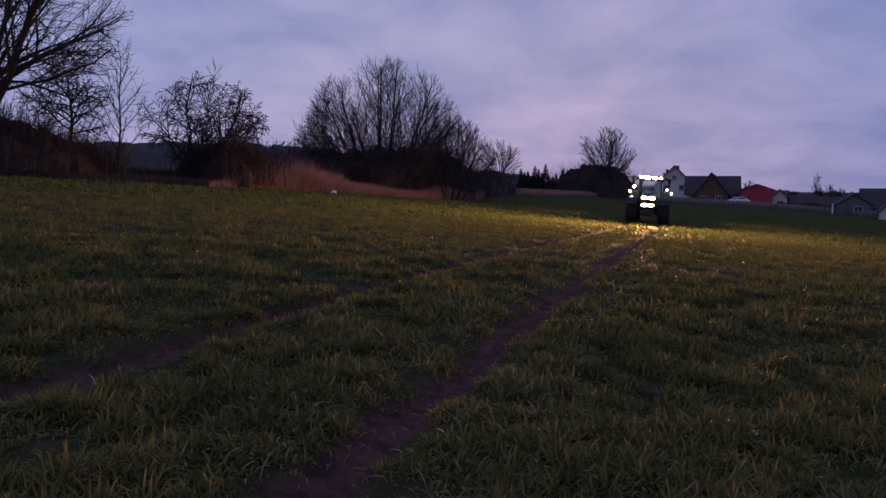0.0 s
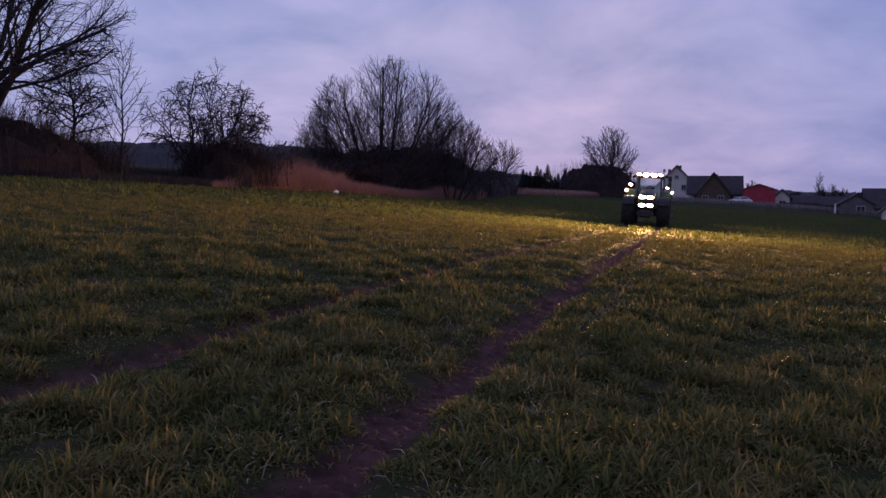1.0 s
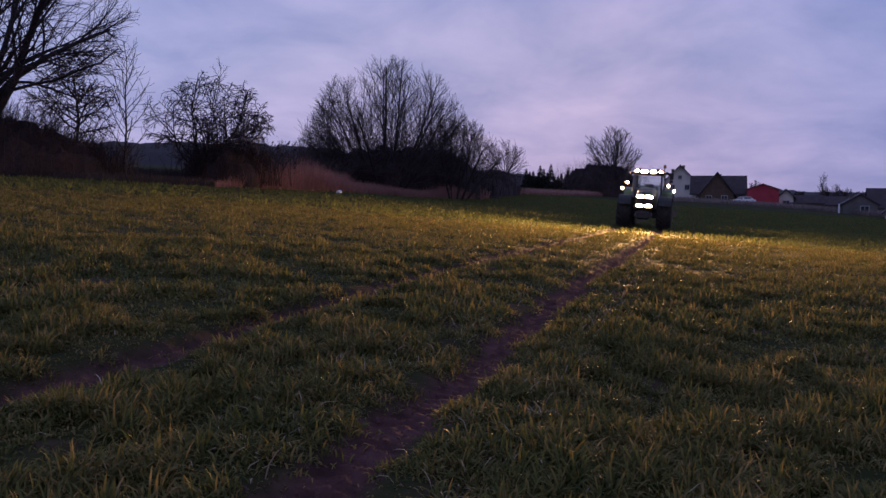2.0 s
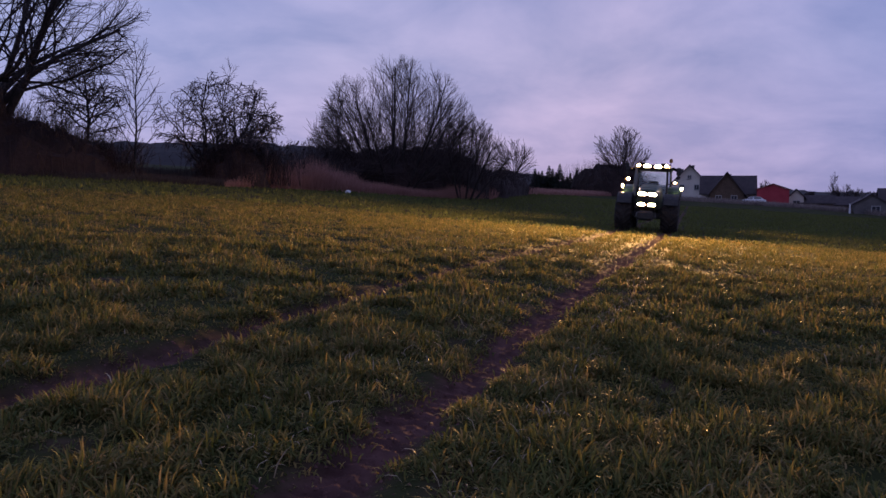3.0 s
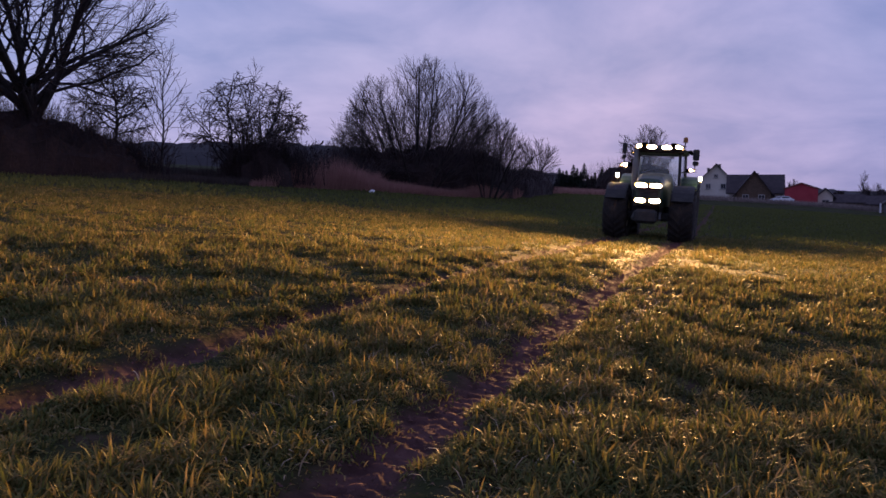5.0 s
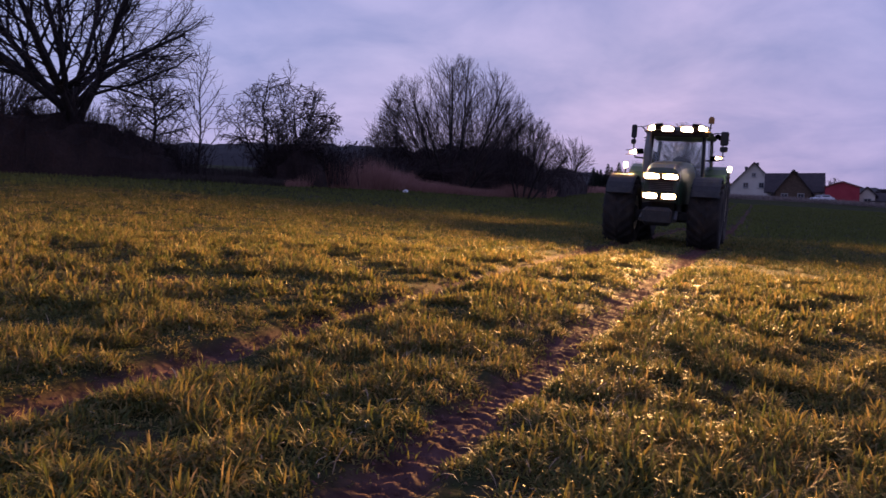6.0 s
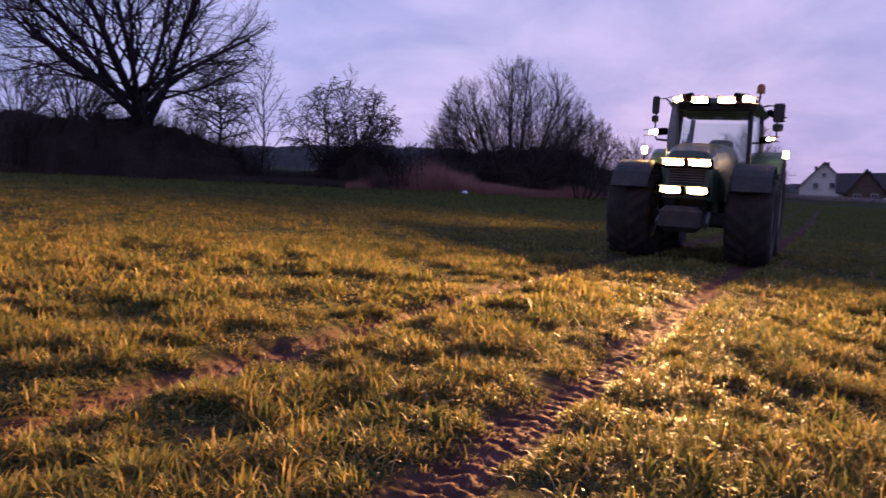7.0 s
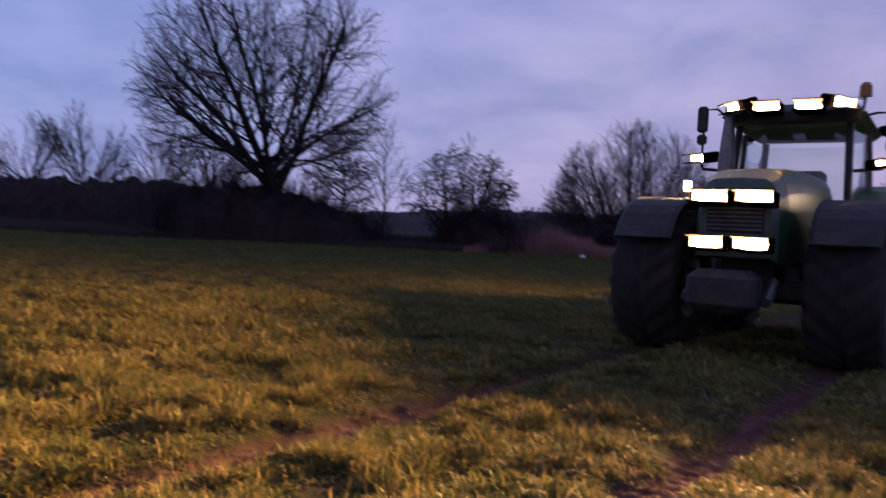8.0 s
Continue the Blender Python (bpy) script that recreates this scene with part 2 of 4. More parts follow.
class Geo:
    """Vertices and faces gathered for one mesh."""

    def __init__(self):
        self.v, self.f = [], []

    def add(self, verts, faces):
        k = len(self.v)
        self.v += [tuple(p) for p in verts]
        self.f += [tuple(k + i for i in q) for q in faces]
        return self

    def box(self, cx, cy, cz, sx, sy, sz, bevel=0.0, turn=None, taper=1.0):
        """A box round its centre with chamfered edges; taper narrows its top."""
        x, y, z = sx / 2, sy / 2, sz / 2
        b = min(bevel, x * 0.9, y * 0.9, z * 0.9)
        verts, faces = [], []
        if b <= 0:
            rings = [(x, y, -z, 0), (x * taper, y * taper, z, 0)]
        else:
            rings = [(x - b, y - b, -z, b), (x, y, -z + b, b), (x * taper, y * taper, z - b, b), ((x - b) * taper, (y - b) * taper, z, b)]
        for rx, ry, rz, c in rings:
            if c > 0:
                c2 = c * 0.6
                ring = [(rx - c2, -ry), (rx, -ry + c2), (rx, ry - c2), (rx - c2, ry), (-rx + c2, ry), (-rx, ry - c2), (-rx, -ry + c2), (-rx + c2, -ry)]
            else:
                ring = [(rx, -ry), (rx, ry), (-rx, ry), (-rx, -ry)]
            verts += [(px, py, rz) for px, py in ring]
        k = 8 if b > 0 else 4
        n = len(rings)
        for i in range(n - 1):
            for j in range(k):
                faces.append((i * k + j, i * k + (j + 1) % k, (i + 1) * k + (j + 1) % k, (i + 1) * k + j))
        faces.append(tuple(reversed(range(k))))
        faces.append(tuple(range((n - 1) * k, n * k)))
        m = Matrix.Translation((cx, cy, cz)) @ (turn or Matrix())
        return self.add([m @ Vector(p) for p in verts], faces)

    def tube(self, pts, radii, sides=6, cap=True):
        pts = [Vector(p) for p in pts]
        verts, faces = [], []
        ref = None
        for i, p in enumerate(pts):
            d = (pts[min(i + 1, len(pts) - 1)] - pts[max(i - 1, 0)]).normalized()
            if ref is None:
                ref = d.orthogonal().normalized()
            a = (ref - d * ref.dot(d))
            a = a.normalized() if a.length > 1e-5 else d.orthogonal().normalized()
            ref = a
            c = d.cross(a)
            r = radii[i] if isinstance(radii, (list, tuple)) else radii
            for j in range(sides):
                an = 2 * math.pi * j / sides
                verts.append(p + (a * math.cos(an) + c * math.sin(an)) * r)
        for i in range(len(pts) - 1):
            for j in range(sides):
                faces.append((i * sides + j, i * sides + (j + 1) % sides, (i + 1) * sides + (j + 1) % sides, (i + 1) * sides + j))
        if cap:
            faces.append(tuple(reversed(range(sides))))
            faces.append(tuple(range((len(pts) - 1) * sides, len(pts) * sides)))
        return self.add(verts, faces)

    def lathe(self, profile, sides=32, m=None):
        """Revolve (x along the axle, r) round the x axis."""
        verts, faces, k = [], [], len(profile)
        for j in range(sides):
            a = 2 * math.pi * j / sides
            verts += [(m or Matrix()) @ Vector((x, r * math.cos(a), r * math.sin(a))) for x, r in profile]
        for j in range(sides):
            for i in range(k - 1):
                a, b = j * k + i, ((j + 1) % sides) * k + i
                faces.append((a, a + 1, b + 1, b))
        return self.add(verts, faces)

    def sweep(self, path, half, thick):
        """A strip in the yz plane along path (y, z), from x -half to half, thick metres deep, crowned a little at its middle."""
        verts, faces = [], []
        n = len(path)
        for i, (y, z) in enumerate(path):
            a, b = path[max(i - 1, 0)], path[min(i + 1, n - 1)]
            ty, tz = b[0] - a[0], b[1] - a[1]
            q = math.hypot(ty, tz) or 1
            ny, nz = -tz / q, ty / q
            for x, o in ((-half, -0.02), (-half * 0.85, 0.0), (half * 0.85, 0.0), (half, -0.02)):
                verts.append((x, y + ny * o, z + nz * o))
            for x in (half, -half):
                verts.append((x, y - ny * (thick + 0.02), z - nz * (thick + 0.02)))
        for i in range(n - 1):
            for j in range(6):
                faces.append((i * 6 + j, i * 6 + (j + 1) % 6, (i + 1) * 6 + (j + 1) % 6, (i + 1) * 6 + j))
        faces.append(tuple(range(6)))
        faces.append(tuple(reversed(range((n - 1) * 6, n * 6))))
        return self.add(verts, faces)

    def mesh(self, name, mat, smooth=False):
        me = bpy.data.meshes.new(name)
        me.from_pydata(self.v, [], self.f)
        bm = bmesh.new()
        bm.from_mesh(me)
        bmesh.ops.recalc_face_normals(bm, faces=bm.faces) if len(self.f) < 20000 else None
        bm.to_mesh(me)
        bm.free()
        me.materials.append(mat)
        if smooth:
            me.shade_smooth()
        return me


def part(name, geo, mat, parent=None, label="", at=None, smooth=False):
    ob = new(name, geo.mesh(name, M[mat], smooth) if isinstance(geo, Geo) else geo)
    ob.parent = parent
    if at is not None:
        ob.matrix_basis = at
    return tagged(ob, label) if label else ob


def thing(name, label, category, m, group="", kind=""):
    ob = new(name)
    ob.empty_display_size = 0.2
    ob.matrix_basis = m
    return tagged(ob, label, category, group, kind)


def fast_mesh(name, co, loops, sizes, mat):
    """A mesh straight from arrays."""
    me = bpy.data.meshes.new(name)
    me.vertices.add(len(co))
    me.vertices.foreach_set("co", co.astype(np.float32).ravel())
    me.loops.add(len(loops))
    me.loops.foreach_set("vertex_index", loops.astype(np.int32).ravel())
    starts = np.concatenate(([0], np.cumsum(sizes)[:-1])).astype(np.int32)
    me.polygons.add(len(sizes))
    me.polygons.foreach_set("loop_start", starts)
    me.update(calc_edges=True)
    me.materials.append(mat)
    return me


# ---- the lie of the land ----
DX, DY = 0.2897, 0.9571          # the way that the tramlines run, away from the camera
RUT_A, RUT_B = -3.36, -1.38      # their middles, across that way


def ease(a, b, x):
    u = np.clip((x - a) / (b - a), 0, 1)
    return u * u * (3 - 2 * u)


def land(x, y):
    """Height of the field: a side slope that falls to the right, with a shallow hollow ahead."""
    x, y = np.asarray(x, float), np.asarray(y, float)
    s, u = DX * x + DY * y, DY * x - DX * y
    hollow = np.interp(s, [0, 8, 16, 30, 45, 60, 80, 110, 160, 210], [0, 0, -0.17, -0.54, -0.87, -1.04, -1.05, -0.85, -0.4, 0])
    far = 1 / (1 + np.maximum(0, np.hypot(x, y) - 260) / 260)
    return (-0.0535 * x + 0.0135 * y) * far + ease(-30, -4, u) * hollow


def grain(x, y, seed=0):
    """Smooth value noise, 0 to 1, one cell a unit."""
    xi, yi = np.floor(x).astype(np.int64), np.floor(y).astype(np.int64)
    fx, fy = x - xi, y - yi
    fx, fy = fx * fx * (3 - 2 * fx), fy * fy * (3 - 2 * fy)

    def h(a, b):
        k = (a * 374761393 + b * 668265263 + seed * 974634777) & 0x7FFFFFFF
        k = ((k ^ (k >> 13)) * 1274126177) & 0x7FFFFFFF
        return ((k ^ (k >> 16)) & 0xFFFF) / 65535.0
    return (h(xi, yi) * (1 - fx) + h(xi + 1, yi) * fx) * (1 - fy) + (h(xi, yi + 1) * (1 - fx) + h(xi + 1, yi + 1) * fx) * fy


def lumps(x, y):
    """Where the stand is thick: tussocks a hand or two across, in larger patches."""
    return 0.55 * grain(x * 4.2, y * 4.2, 61) + 0.30 * grain(x * 1.7, y * 1.7, 62) + 0.15 * grain(x * 0.5, y * 0.5, 63)


def rut_shape(x, y):
    """How far a spot lies in the right-hand and in the left-hand rut (0 to 1), with ragged edges."""
    s, u = DX * x + DY * y, DY * x - DX * y
    wob = 0.10 * (grain(s * 0.8, u * 0 + 3, 5) - 0.5) + 0.10 * (grain(s * 4, u * 4, 6) - 0.5)
    b = np.exp(-(((u - RUT_B + wob) / 0.20) ** 4))
    a = np.exp(-(((u - RUT_A + wob) / 0.185) ** 4))
    c = np.exp(-(((u + 0.76 + wob) / 0.10) ** 4))
    return a, b, c


def relief(x, y):
    """Height with clods, ruts and the tread marks pressed into them."""
    s, u = DX * x + DY * y, DY * x - DX * y
    a, b, c = rut_shape(x, y)
    near = 1 / (1 + (np.hypot(x, y) / 40) ** 2)
    z = land(x, y) + near * (0.025 * (grain(x * 0.7, y * 0.7, 1) - 0.5) + 0.03 * (grain(x * 2.6, y * 2.6, 2) - 0.5) + 0.016 * (grain(x * 9, y * 9, 3) - 0.5) + 0.02 * (lumps(x, y) - 0.5))
    lug = np.abs(u - RUT_B) * 0.75 + s
    tread = 0.5 + 0.5 * np.sin(lug * 2 * math.pi / 0.125 + 2.5 * grain(s * 1.3, u * 2.5, 14))
    tread = np.clip(tread * 1.6 - 0.3, 0, 1) * (0.6 + 0.7 * grain(s * 3, u * 3, 8))
    z = z - b * (0.066 - 0.013 * tread) - a * (0.10 - 0.03 * grain(s * 5, u * 5, 9)) - c * 0.010
    z = z + (a + b) * 0.022 * (grain(x * 14, y * 14, 71) - 0.5) + (a + b) * 0.016 * (grain(x * 31, y * 31, 72) - 0.5)
    return z


def build_ground():
    rad = [0.0] + list(np.geomspace(0.4, 2.2, 18)[:-1]) + list(np.geomspace(2.2, 12, 340)[:-1]) + list(np.geomspace(12, 70, 150)[:-1]) + list(np.geomspace(70, 4500, 70))
    view = np.linspace(-52, 34, 300)
    ang = np.radians(np.concatenate((view, np.linspace(34, 308, 80)[1:-1])))
    na = len(ang)
    r = np.array(rad[1:])
    x = r[:, None] * np.sin(ang)[None]
    y = r[:, None] * np.cos(ang)[None]
    z = relief(x, y)
    co = np.stack((x, y, z), -1).reshape(-1, 3)
    co = np.concatenate((co, [[0, 0, float(land(0, 0))]]))
    i, j = np.meshgrid(np.arange(len(r) - 1), np.arange(na), indexing="ij")
    jn = (j + 1) % na
    quads = np.stack((i * na + j, (i + 1) * na + j, (i + 1) * na + jn, i * na + jn), -1).reshape(-1, 4)[:, ::-1]
    tris = np.stack((np.full(na, len(co) - 1), (np.arange(na) + 1) % na, np.arange(na)), -1)
    loops = np.concatenate((quads.ravel(), tris.ravel()))
    sizes = np.concatenate((np.full(len(quads), 4), np.full(len(tris), 3)))
    me = fast_mesh("ground", co, loops, sizes, M["ground"])
    a, b, c = rut_shape(co[:, 0], co[:, 1])
    bare = np.clip((grain(co[:, 0] * 3, co[:, 1] * 3, 12) - 0.70) * 4, 0, 1) * 0.45
    soil = np.clip(np.maximum(np.maximum(a * 0.9, b), np.maximum(c * 0.3, bare)), 0, 1)
    soil = soil * (np.hypot(co[:, 0], co[:, 1]) < 120)
    at = me.attributes.new("soil", "FLOAT", "POINT")
    at.data.foreach_set("value", soil.astype(np.float32))
    me.shade_smooth()
    tagged(new("ground", me), "sloping field of young winter wheat with bare earth ruts", "ground", kind="structure")


build_ground()

# ---- the wheat ----


def blades(name, x, y, length, width, lean, mat, label, category, two=True, seed=1, sway=None):
    """Tapered blades that bend over; one mesh of them all."""
    rng = np.random.default_rng(seed)
    n = len(x)
    z = relief(x, y) - 0.006
    az = rng.uniform(0, 2 * math.pi, n) if sway is None else sway
    face = az + math.pi / 2 + rng.normal(0, 0.5, n)
    wx, wy = np.cos(face) * width / 2, np.sin(face) * width / 2
    # three pieces, each bent further over than the one below it
    pts, px, py, pz = [(x, y, z)], x, y, z
    for k, share in enumerate((0.38, 0.34, 0.28)):
        th = np.minimum(lean * (0.45 + 0.55 * k), 2.0)
        px, py = px + np.cos(az) * length * share * np.sin(th), py + np.sin(az) * length * share * np.sin(th)
        pz = pz + length * share * np.cos(th)
        pts.append((px, py, pz))
    rows = []
    for k, w in ([(0, 0.8), (1, 1.0), (2, 0.85)] if two else [(0, 1.0), (2, 0.8)] if two is None else [(0, 1.0)]):
        qx, qy, qz = pts[k]
        rows += [qx - wx * w, qy - wy * w, qz, qx + wx * w, qy + wy * w, qz]
    rows += list(pts[3])
    co = np.stack(rows, -1).reshape(-1, 3)
    m = len(rows) // 3
    loop = [i for k in range(0, m - 3, 2) for i in (k, k + 1, k + 3, k + 2)] + [m - 3, m - 2, m - 1]
    loops = ((np.arange(n) * m)[:, None] + np.array([loop])).ravel()
    sizes = np.tile([4] * ((m - 3) // 2) + [3], n)
    tagged(new(name, fast_mesh(name, co, loops, sizes, M[mat])), label, category, kind="stuff")


def sector(rng, n, r0, r1, a0=-52, a1=34):
    r = np.sqrt(rng.uniform(r0 * r0, r1 * r1, n))
    a = np.radians(rng.uniform(a0, a1, n))
    return r * np.sin(a), r * np.cos(a)


def keep_off(rng, x, y):
    a, b, c = rut_shape(x, y)
    s, u = DX * x + DY * y, DY * x - DX * y
    bare = np.clip((grain(x * 3, y * 3, 12) - 0.72) * 5, 0, 1) * 0.7
    side = 0.5 * np.exp(-(((u - RUT_B + 0.42) / 0.24) ** 2))  # worn edge beside the right-hand rut
    p = (1 - 0.997 * b) * (1 - 0.95 * a) * (1 - 0.35 * c) * (1 - bare) * (1 - side)
    p = p * (0.30 + 0.70 * ease(0.33, 0.56, lumps(x, y)))
    return rng.uniform(0, 1, len(x)) < p


def build_wheat():
    # tussocks near the camera, leaning out from their middles
    rng = np.random.default_rng(11)
    for r0, r1, count, k, spread, w0, w1, two in ((2.2, 7.0, 10000, 24, 0.040, 0.0065, 0.0115, True), (6.8, 14, 20000, 16, 0.06, 0.012, 0.022, None), (13.6, 34, 37000, 12, 0.10, 0.018, 0.036, False)):
        cx, cy = sector(rng, count, r0, r1)
        ox, oy = rng.normal(0, spread, count * k), rng.normal(0, spread, count * k)
        x, y = np.repeat(cx, k) + ox, np.repeat(cy, k) + oy
        tuft = np.repeat(rng.uniform(0.4, 1.55, count), k)
        ok = keep_off(rng, x, y)
        x, y, tuft, ox, oy = x[ok], y[ok], tuft[ok], ox[ok], oy[ok]
        tall = 0.36 + 1.0 * ease(0.32, 0.68, lumps(x, y))
        length = np.minimum(0.102 * tuft * tall * rng.uniform(0.6, 1.2, len(x)), 0.17)
        across = DY * x - DX * y
        length = length * (1 - 0.55 * np.exp(-(((across - RUT_A) / 0.36) ** 2)) - 0.5 * np.exp(-(((across - RUT_B) / 0.45) ** 2)))
        lean = np.clip(np.hypot(ox, oy) / spread * 0.42 + rng.normal(0.62, 0.40, len(x)), 0.05, 1.75)
        sway = np.arctan2(oy, ox) + rng.normal(0, 0.5, len(x))
        blades("wheat", x, y, length, rng.uniform(w0, w1, len(x)), lean, "grass", "young green and yellowed winter wheat in tufts", "grass", two, 12, sway)
    # round about the camera and behind it
    for r0, r1, a0, a1, count in ((0.5, 2.3, -180, 180, 1800), (2.2, 9, 34, 308, 4200)):
        cx, cy = sector(rng, count, r0, r1, a0, a1)
        ox, oy = rng.normal(0, 0.06, count * 16), rng.normal(0, 0.06, count * 16)
        x, y = np.repeat(cx, 16) + ox, np.repeat(cy, 16) + oy
        ok = keep_off(rng, x, y)
        x, y, ox, oy = x[ok], y[ok], ox[ok], oy[ok]
        length = 0.11 * (0.45 + 1.15 * ease(0.25, 0.75, lumps(x, y))) * rng.uniform(0.5, 1.3, len(x))
        lean = np.clip(np.hypot(ox, oy) / 0.06 * 0.45 + rng.normal(0.45, 0.35, len(x)), 0.02, 1.52)
        blades("wheat", x, y, length, rng.uniform(0.007, 0.014, len(x)), lean, "grass", "young winter wheat behind the ruts", "grass", False, 15, np.arctan2(oy, ox))
    x, y = sector(rng, 260000, 33, 120)
    ok = keep_off(rng, x, y) & field_mask(x, y)
    x, y = x[ok], y[ok]
    length = 0.17 * (0.5 + 1.0 * grain(x * 0.6, y * 0.6, 23)) * rng.uniform(0.6, 1.2, len(x))
    blades("wheat", x, y, length, rng.uniform(0.05, 0.12, len(x)), np.clip(rng.normal(0.5, 0.3, len(x)), 0, 1.3), "grass_far", "young winter wheat far out on the field", "grass", False, 14)


def build_clods():
    """Crumbs and clods of soil thrown up in the ruts."""
    rng = np.random.default_rng(31)
    shape = np.array([(1, 0, 0), (0.2, 0.95, 0), (-0.9, 0.5, 0), (-0.7, -0.7, 0), (0.4, -0.9, 0), (0.1, 0.05, 1)])
    for name, side, k in (("soil_clods", RUT_B, 0.20), ("soil_clods", RUT_A, 0.18)):
        n = 10000
        s = rng.uniform(1.5, 7.2, n) ** 2
        u = side + rng.normal(0, k * 0.62, n)
        x, y = DX * s + DY * u, DY * s - DX * u
        size = rng.uniform(0.4, 1.0, n) ** 2 * (0.014 + 0.026 * ease(6, 22, s))
        z = relief(x, y) - 0.15 * size
        turn, high = rng.uniform(0, 6.28, n), rng.uniform(0.5, 1.1, n)
        jut = rng.uniform(0.75, 1.25, (n, 6))
        cx, cy = np.cos(turn)[:, None], np.sin(turn)[:, None]
        px = (shape[None, :, 0] * cx - shape[None, :, 1] * cy) * jut * size[:, None]
        py = (shape[None, :, 0] * cy + shape[None, :, 1] * cx) * jut * size[:, None]
        pz = shape[None, :, 2] * (high * size)[:, None]
        co = np.stack((x[:, None] + px, y[:, None] + py, z[:, None] + pz), -1).reshape(-1, 3)
        tri = [i for a in range(5) for i in (a, (a + 1) % 5, 5)]
        loops = ((np.arange(n) * 6)[:, None] + np.array([tri])).ravel()
        tagged(new(name, fast_mesh(name, co, loops, np.full(n * 5, 3), M["clod"])), "loose crumbs and clods of dark reddish soil in a rut", "soil", kind="stuff")


build_clods()

# the foot of the hedge, from its far left end to the village
EDGE = [(-60, 42), (-42, 38.2), (-30, 37.6), (-26, 41.6), (-19.8, 43), (-13.9, 47.3), (-8.6, 55), (-1.0, 63.5), (3.2, 73.0), (6.6, 97.0), (30, 150)]


def edge_y(x):
    return np.interp(x, [p[0] for p in EDGE], [p[1] for p in EDGE])


def field_mask(x, y):
    return y < edge_y(x) + 0.4


build_wheat()


def build_straw():
    """Pale dead stalks that lie about in the stand, thickest along a faint line beside the ruts."""
    rng = np.random.default_rng(91)
    s = rng.uniform(1.6, 4.2, 1500) ** 2
    u = np.where(rng.uniform(0, 1, 1500) < 0.35, rng.normal(-0.76, 0.07, 1500), rng.uniform(-7.0, 4.0, 1500))
    u = np.where(rng.uniform(0, 1, 1500) < 0.18, rng.normal(-1.85, 0.16, 1500), u)
    x, y = DX * s + DY * u, DY * s - DX * u
    a, b, c = rut_shape(x, y)
    ok = (a < 0.3) & (b < 0.3)
    x, y = x[ok], y[ok]
    blades("straw", x, y, rng.uniform(0.06, 0.17, len(x)), rng.uniform(0.004, 0.008, len(x)), np.clip(rng.normal(1.2, 0.3, len(x)), 0.3, 1.55), "straw", "pale dead straw lying in the wheat", "straw", True, 92)


build_straw()


def strip_points(rng, n, path, depth):
    """Points scattered along a path of (x, y), up to depth metres beyond it."""
    p = np.array(path, float)
    seg = np.hypot(*(p[1:] - p[:-1]).T)
    cum = np.concatenate(([0], np.cumsum(seg)))
    t = rng.uniform(0, cum[-1], n)
    x, y = np.interp(t, cum, p[:, 0]), np.interp(t, cum, p[:, 1])
    o = rng.uniform(0, 1, n) ** 1.3 * depth - 1.2
    g = np.hypot(x, y)
    return x + x / g * o, y + y / g * o


def build_dry_grass():
    rng = np.random.default_rng(31)
    x, y = strip_points(rng, 50000, EDGE[5:9], 6.0)
    length = rng.uniform(0.4, 0.95, len(x)) * (0.45 + 1.0 * grain(x * 0.35, y * 0.35, 33)) * (1 + 1.3 * np.exp(-(((x + 10.5) / 2.5) ** 2))) * (0.25 + 0.75 * ease(-14.5, -10.5, x))
    blades("dry_grass", x, y, length, rng.uniform(0.012, 0.035, len(x)), np.clip(rng.normal(0.35, 0.25, len(x)), 0, 1.2), "dry", "reddish dead grass along the foot of the hedge", "dry grass", False, 32)
    # below the hedge: the shade is in the bank colour
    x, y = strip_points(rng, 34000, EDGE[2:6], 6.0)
    blades("dry_grass", x, y, rng.uniform(0.25, 0.6, len(x)), rng.uniform(0.014, 0.035, len(x)), np.clip(rng.normal(0.4, 0.25, len(x)), 0, 1.2), "bank", "short dead grass below the dark hedge, its dimness put into the colour", "dry grass", False, 38)
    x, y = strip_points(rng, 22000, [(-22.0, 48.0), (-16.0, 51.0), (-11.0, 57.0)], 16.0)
    blades("dry_grass", x, y, rng.uniform(0.4, 1.0, len(x)), rng.uniform(0.02, 0.05, len(x)), np.clip(rng.normal(0.4, 0.25, len(x)), 0, 1.2), "bank", "dead grass on the bank behind the trees, darkened in colour", "dry grass", False, 39)
    x, y = strip_points(rng, 16000, [(-12.6, 51.5), (-10.0, 54.5), (-7.4, 58.5)], 5.0)
    blades("dry_grass", x, y, rng.uniform(0.6, 1.6, len(x)), rng.uniform(0.015, 0.04, len(x)), np.clip(rng.normal(0.35, 0.25, len(x)), 0, 1.2), "dry", "tall reddish dead grass between the trees", "dry grass", False, 37)
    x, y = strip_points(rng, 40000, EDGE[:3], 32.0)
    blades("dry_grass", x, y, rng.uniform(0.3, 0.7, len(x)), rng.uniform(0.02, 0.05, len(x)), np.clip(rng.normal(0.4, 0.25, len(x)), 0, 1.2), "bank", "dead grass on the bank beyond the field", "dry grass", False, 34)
    x, y = strip_points(rng, 24000, EDGE[8:], 12.0)
    blades("dry_grass", x, y, rng.uniform(0.3, 1.0, len(x)), rng.uniform(0.04, 0.10, len(x)), np.clip(rng.normal(0.4, 0.25, len(x)), 0, 1.2), "dry", "reddish dead grass far along the hedge", "dry grass", False, 35)
    x, y = strip_points(rng, 30000, [(24, 150), (52, 150), (62, 140), (66, 122), (64, 104), (62, 90)], 9.0)
    blades("dry_grass", x, y, rng.uniform(0.5, 1.1, len(x)), rng.uniform(0.04, 0.12, len(x)), np.clip(rng.normal(0.4, 0.25, len(x)), 0, 1.2), "verge", "pale dead grass verge in front of the village", "dry grass", False, 36)


build_dry_grass()


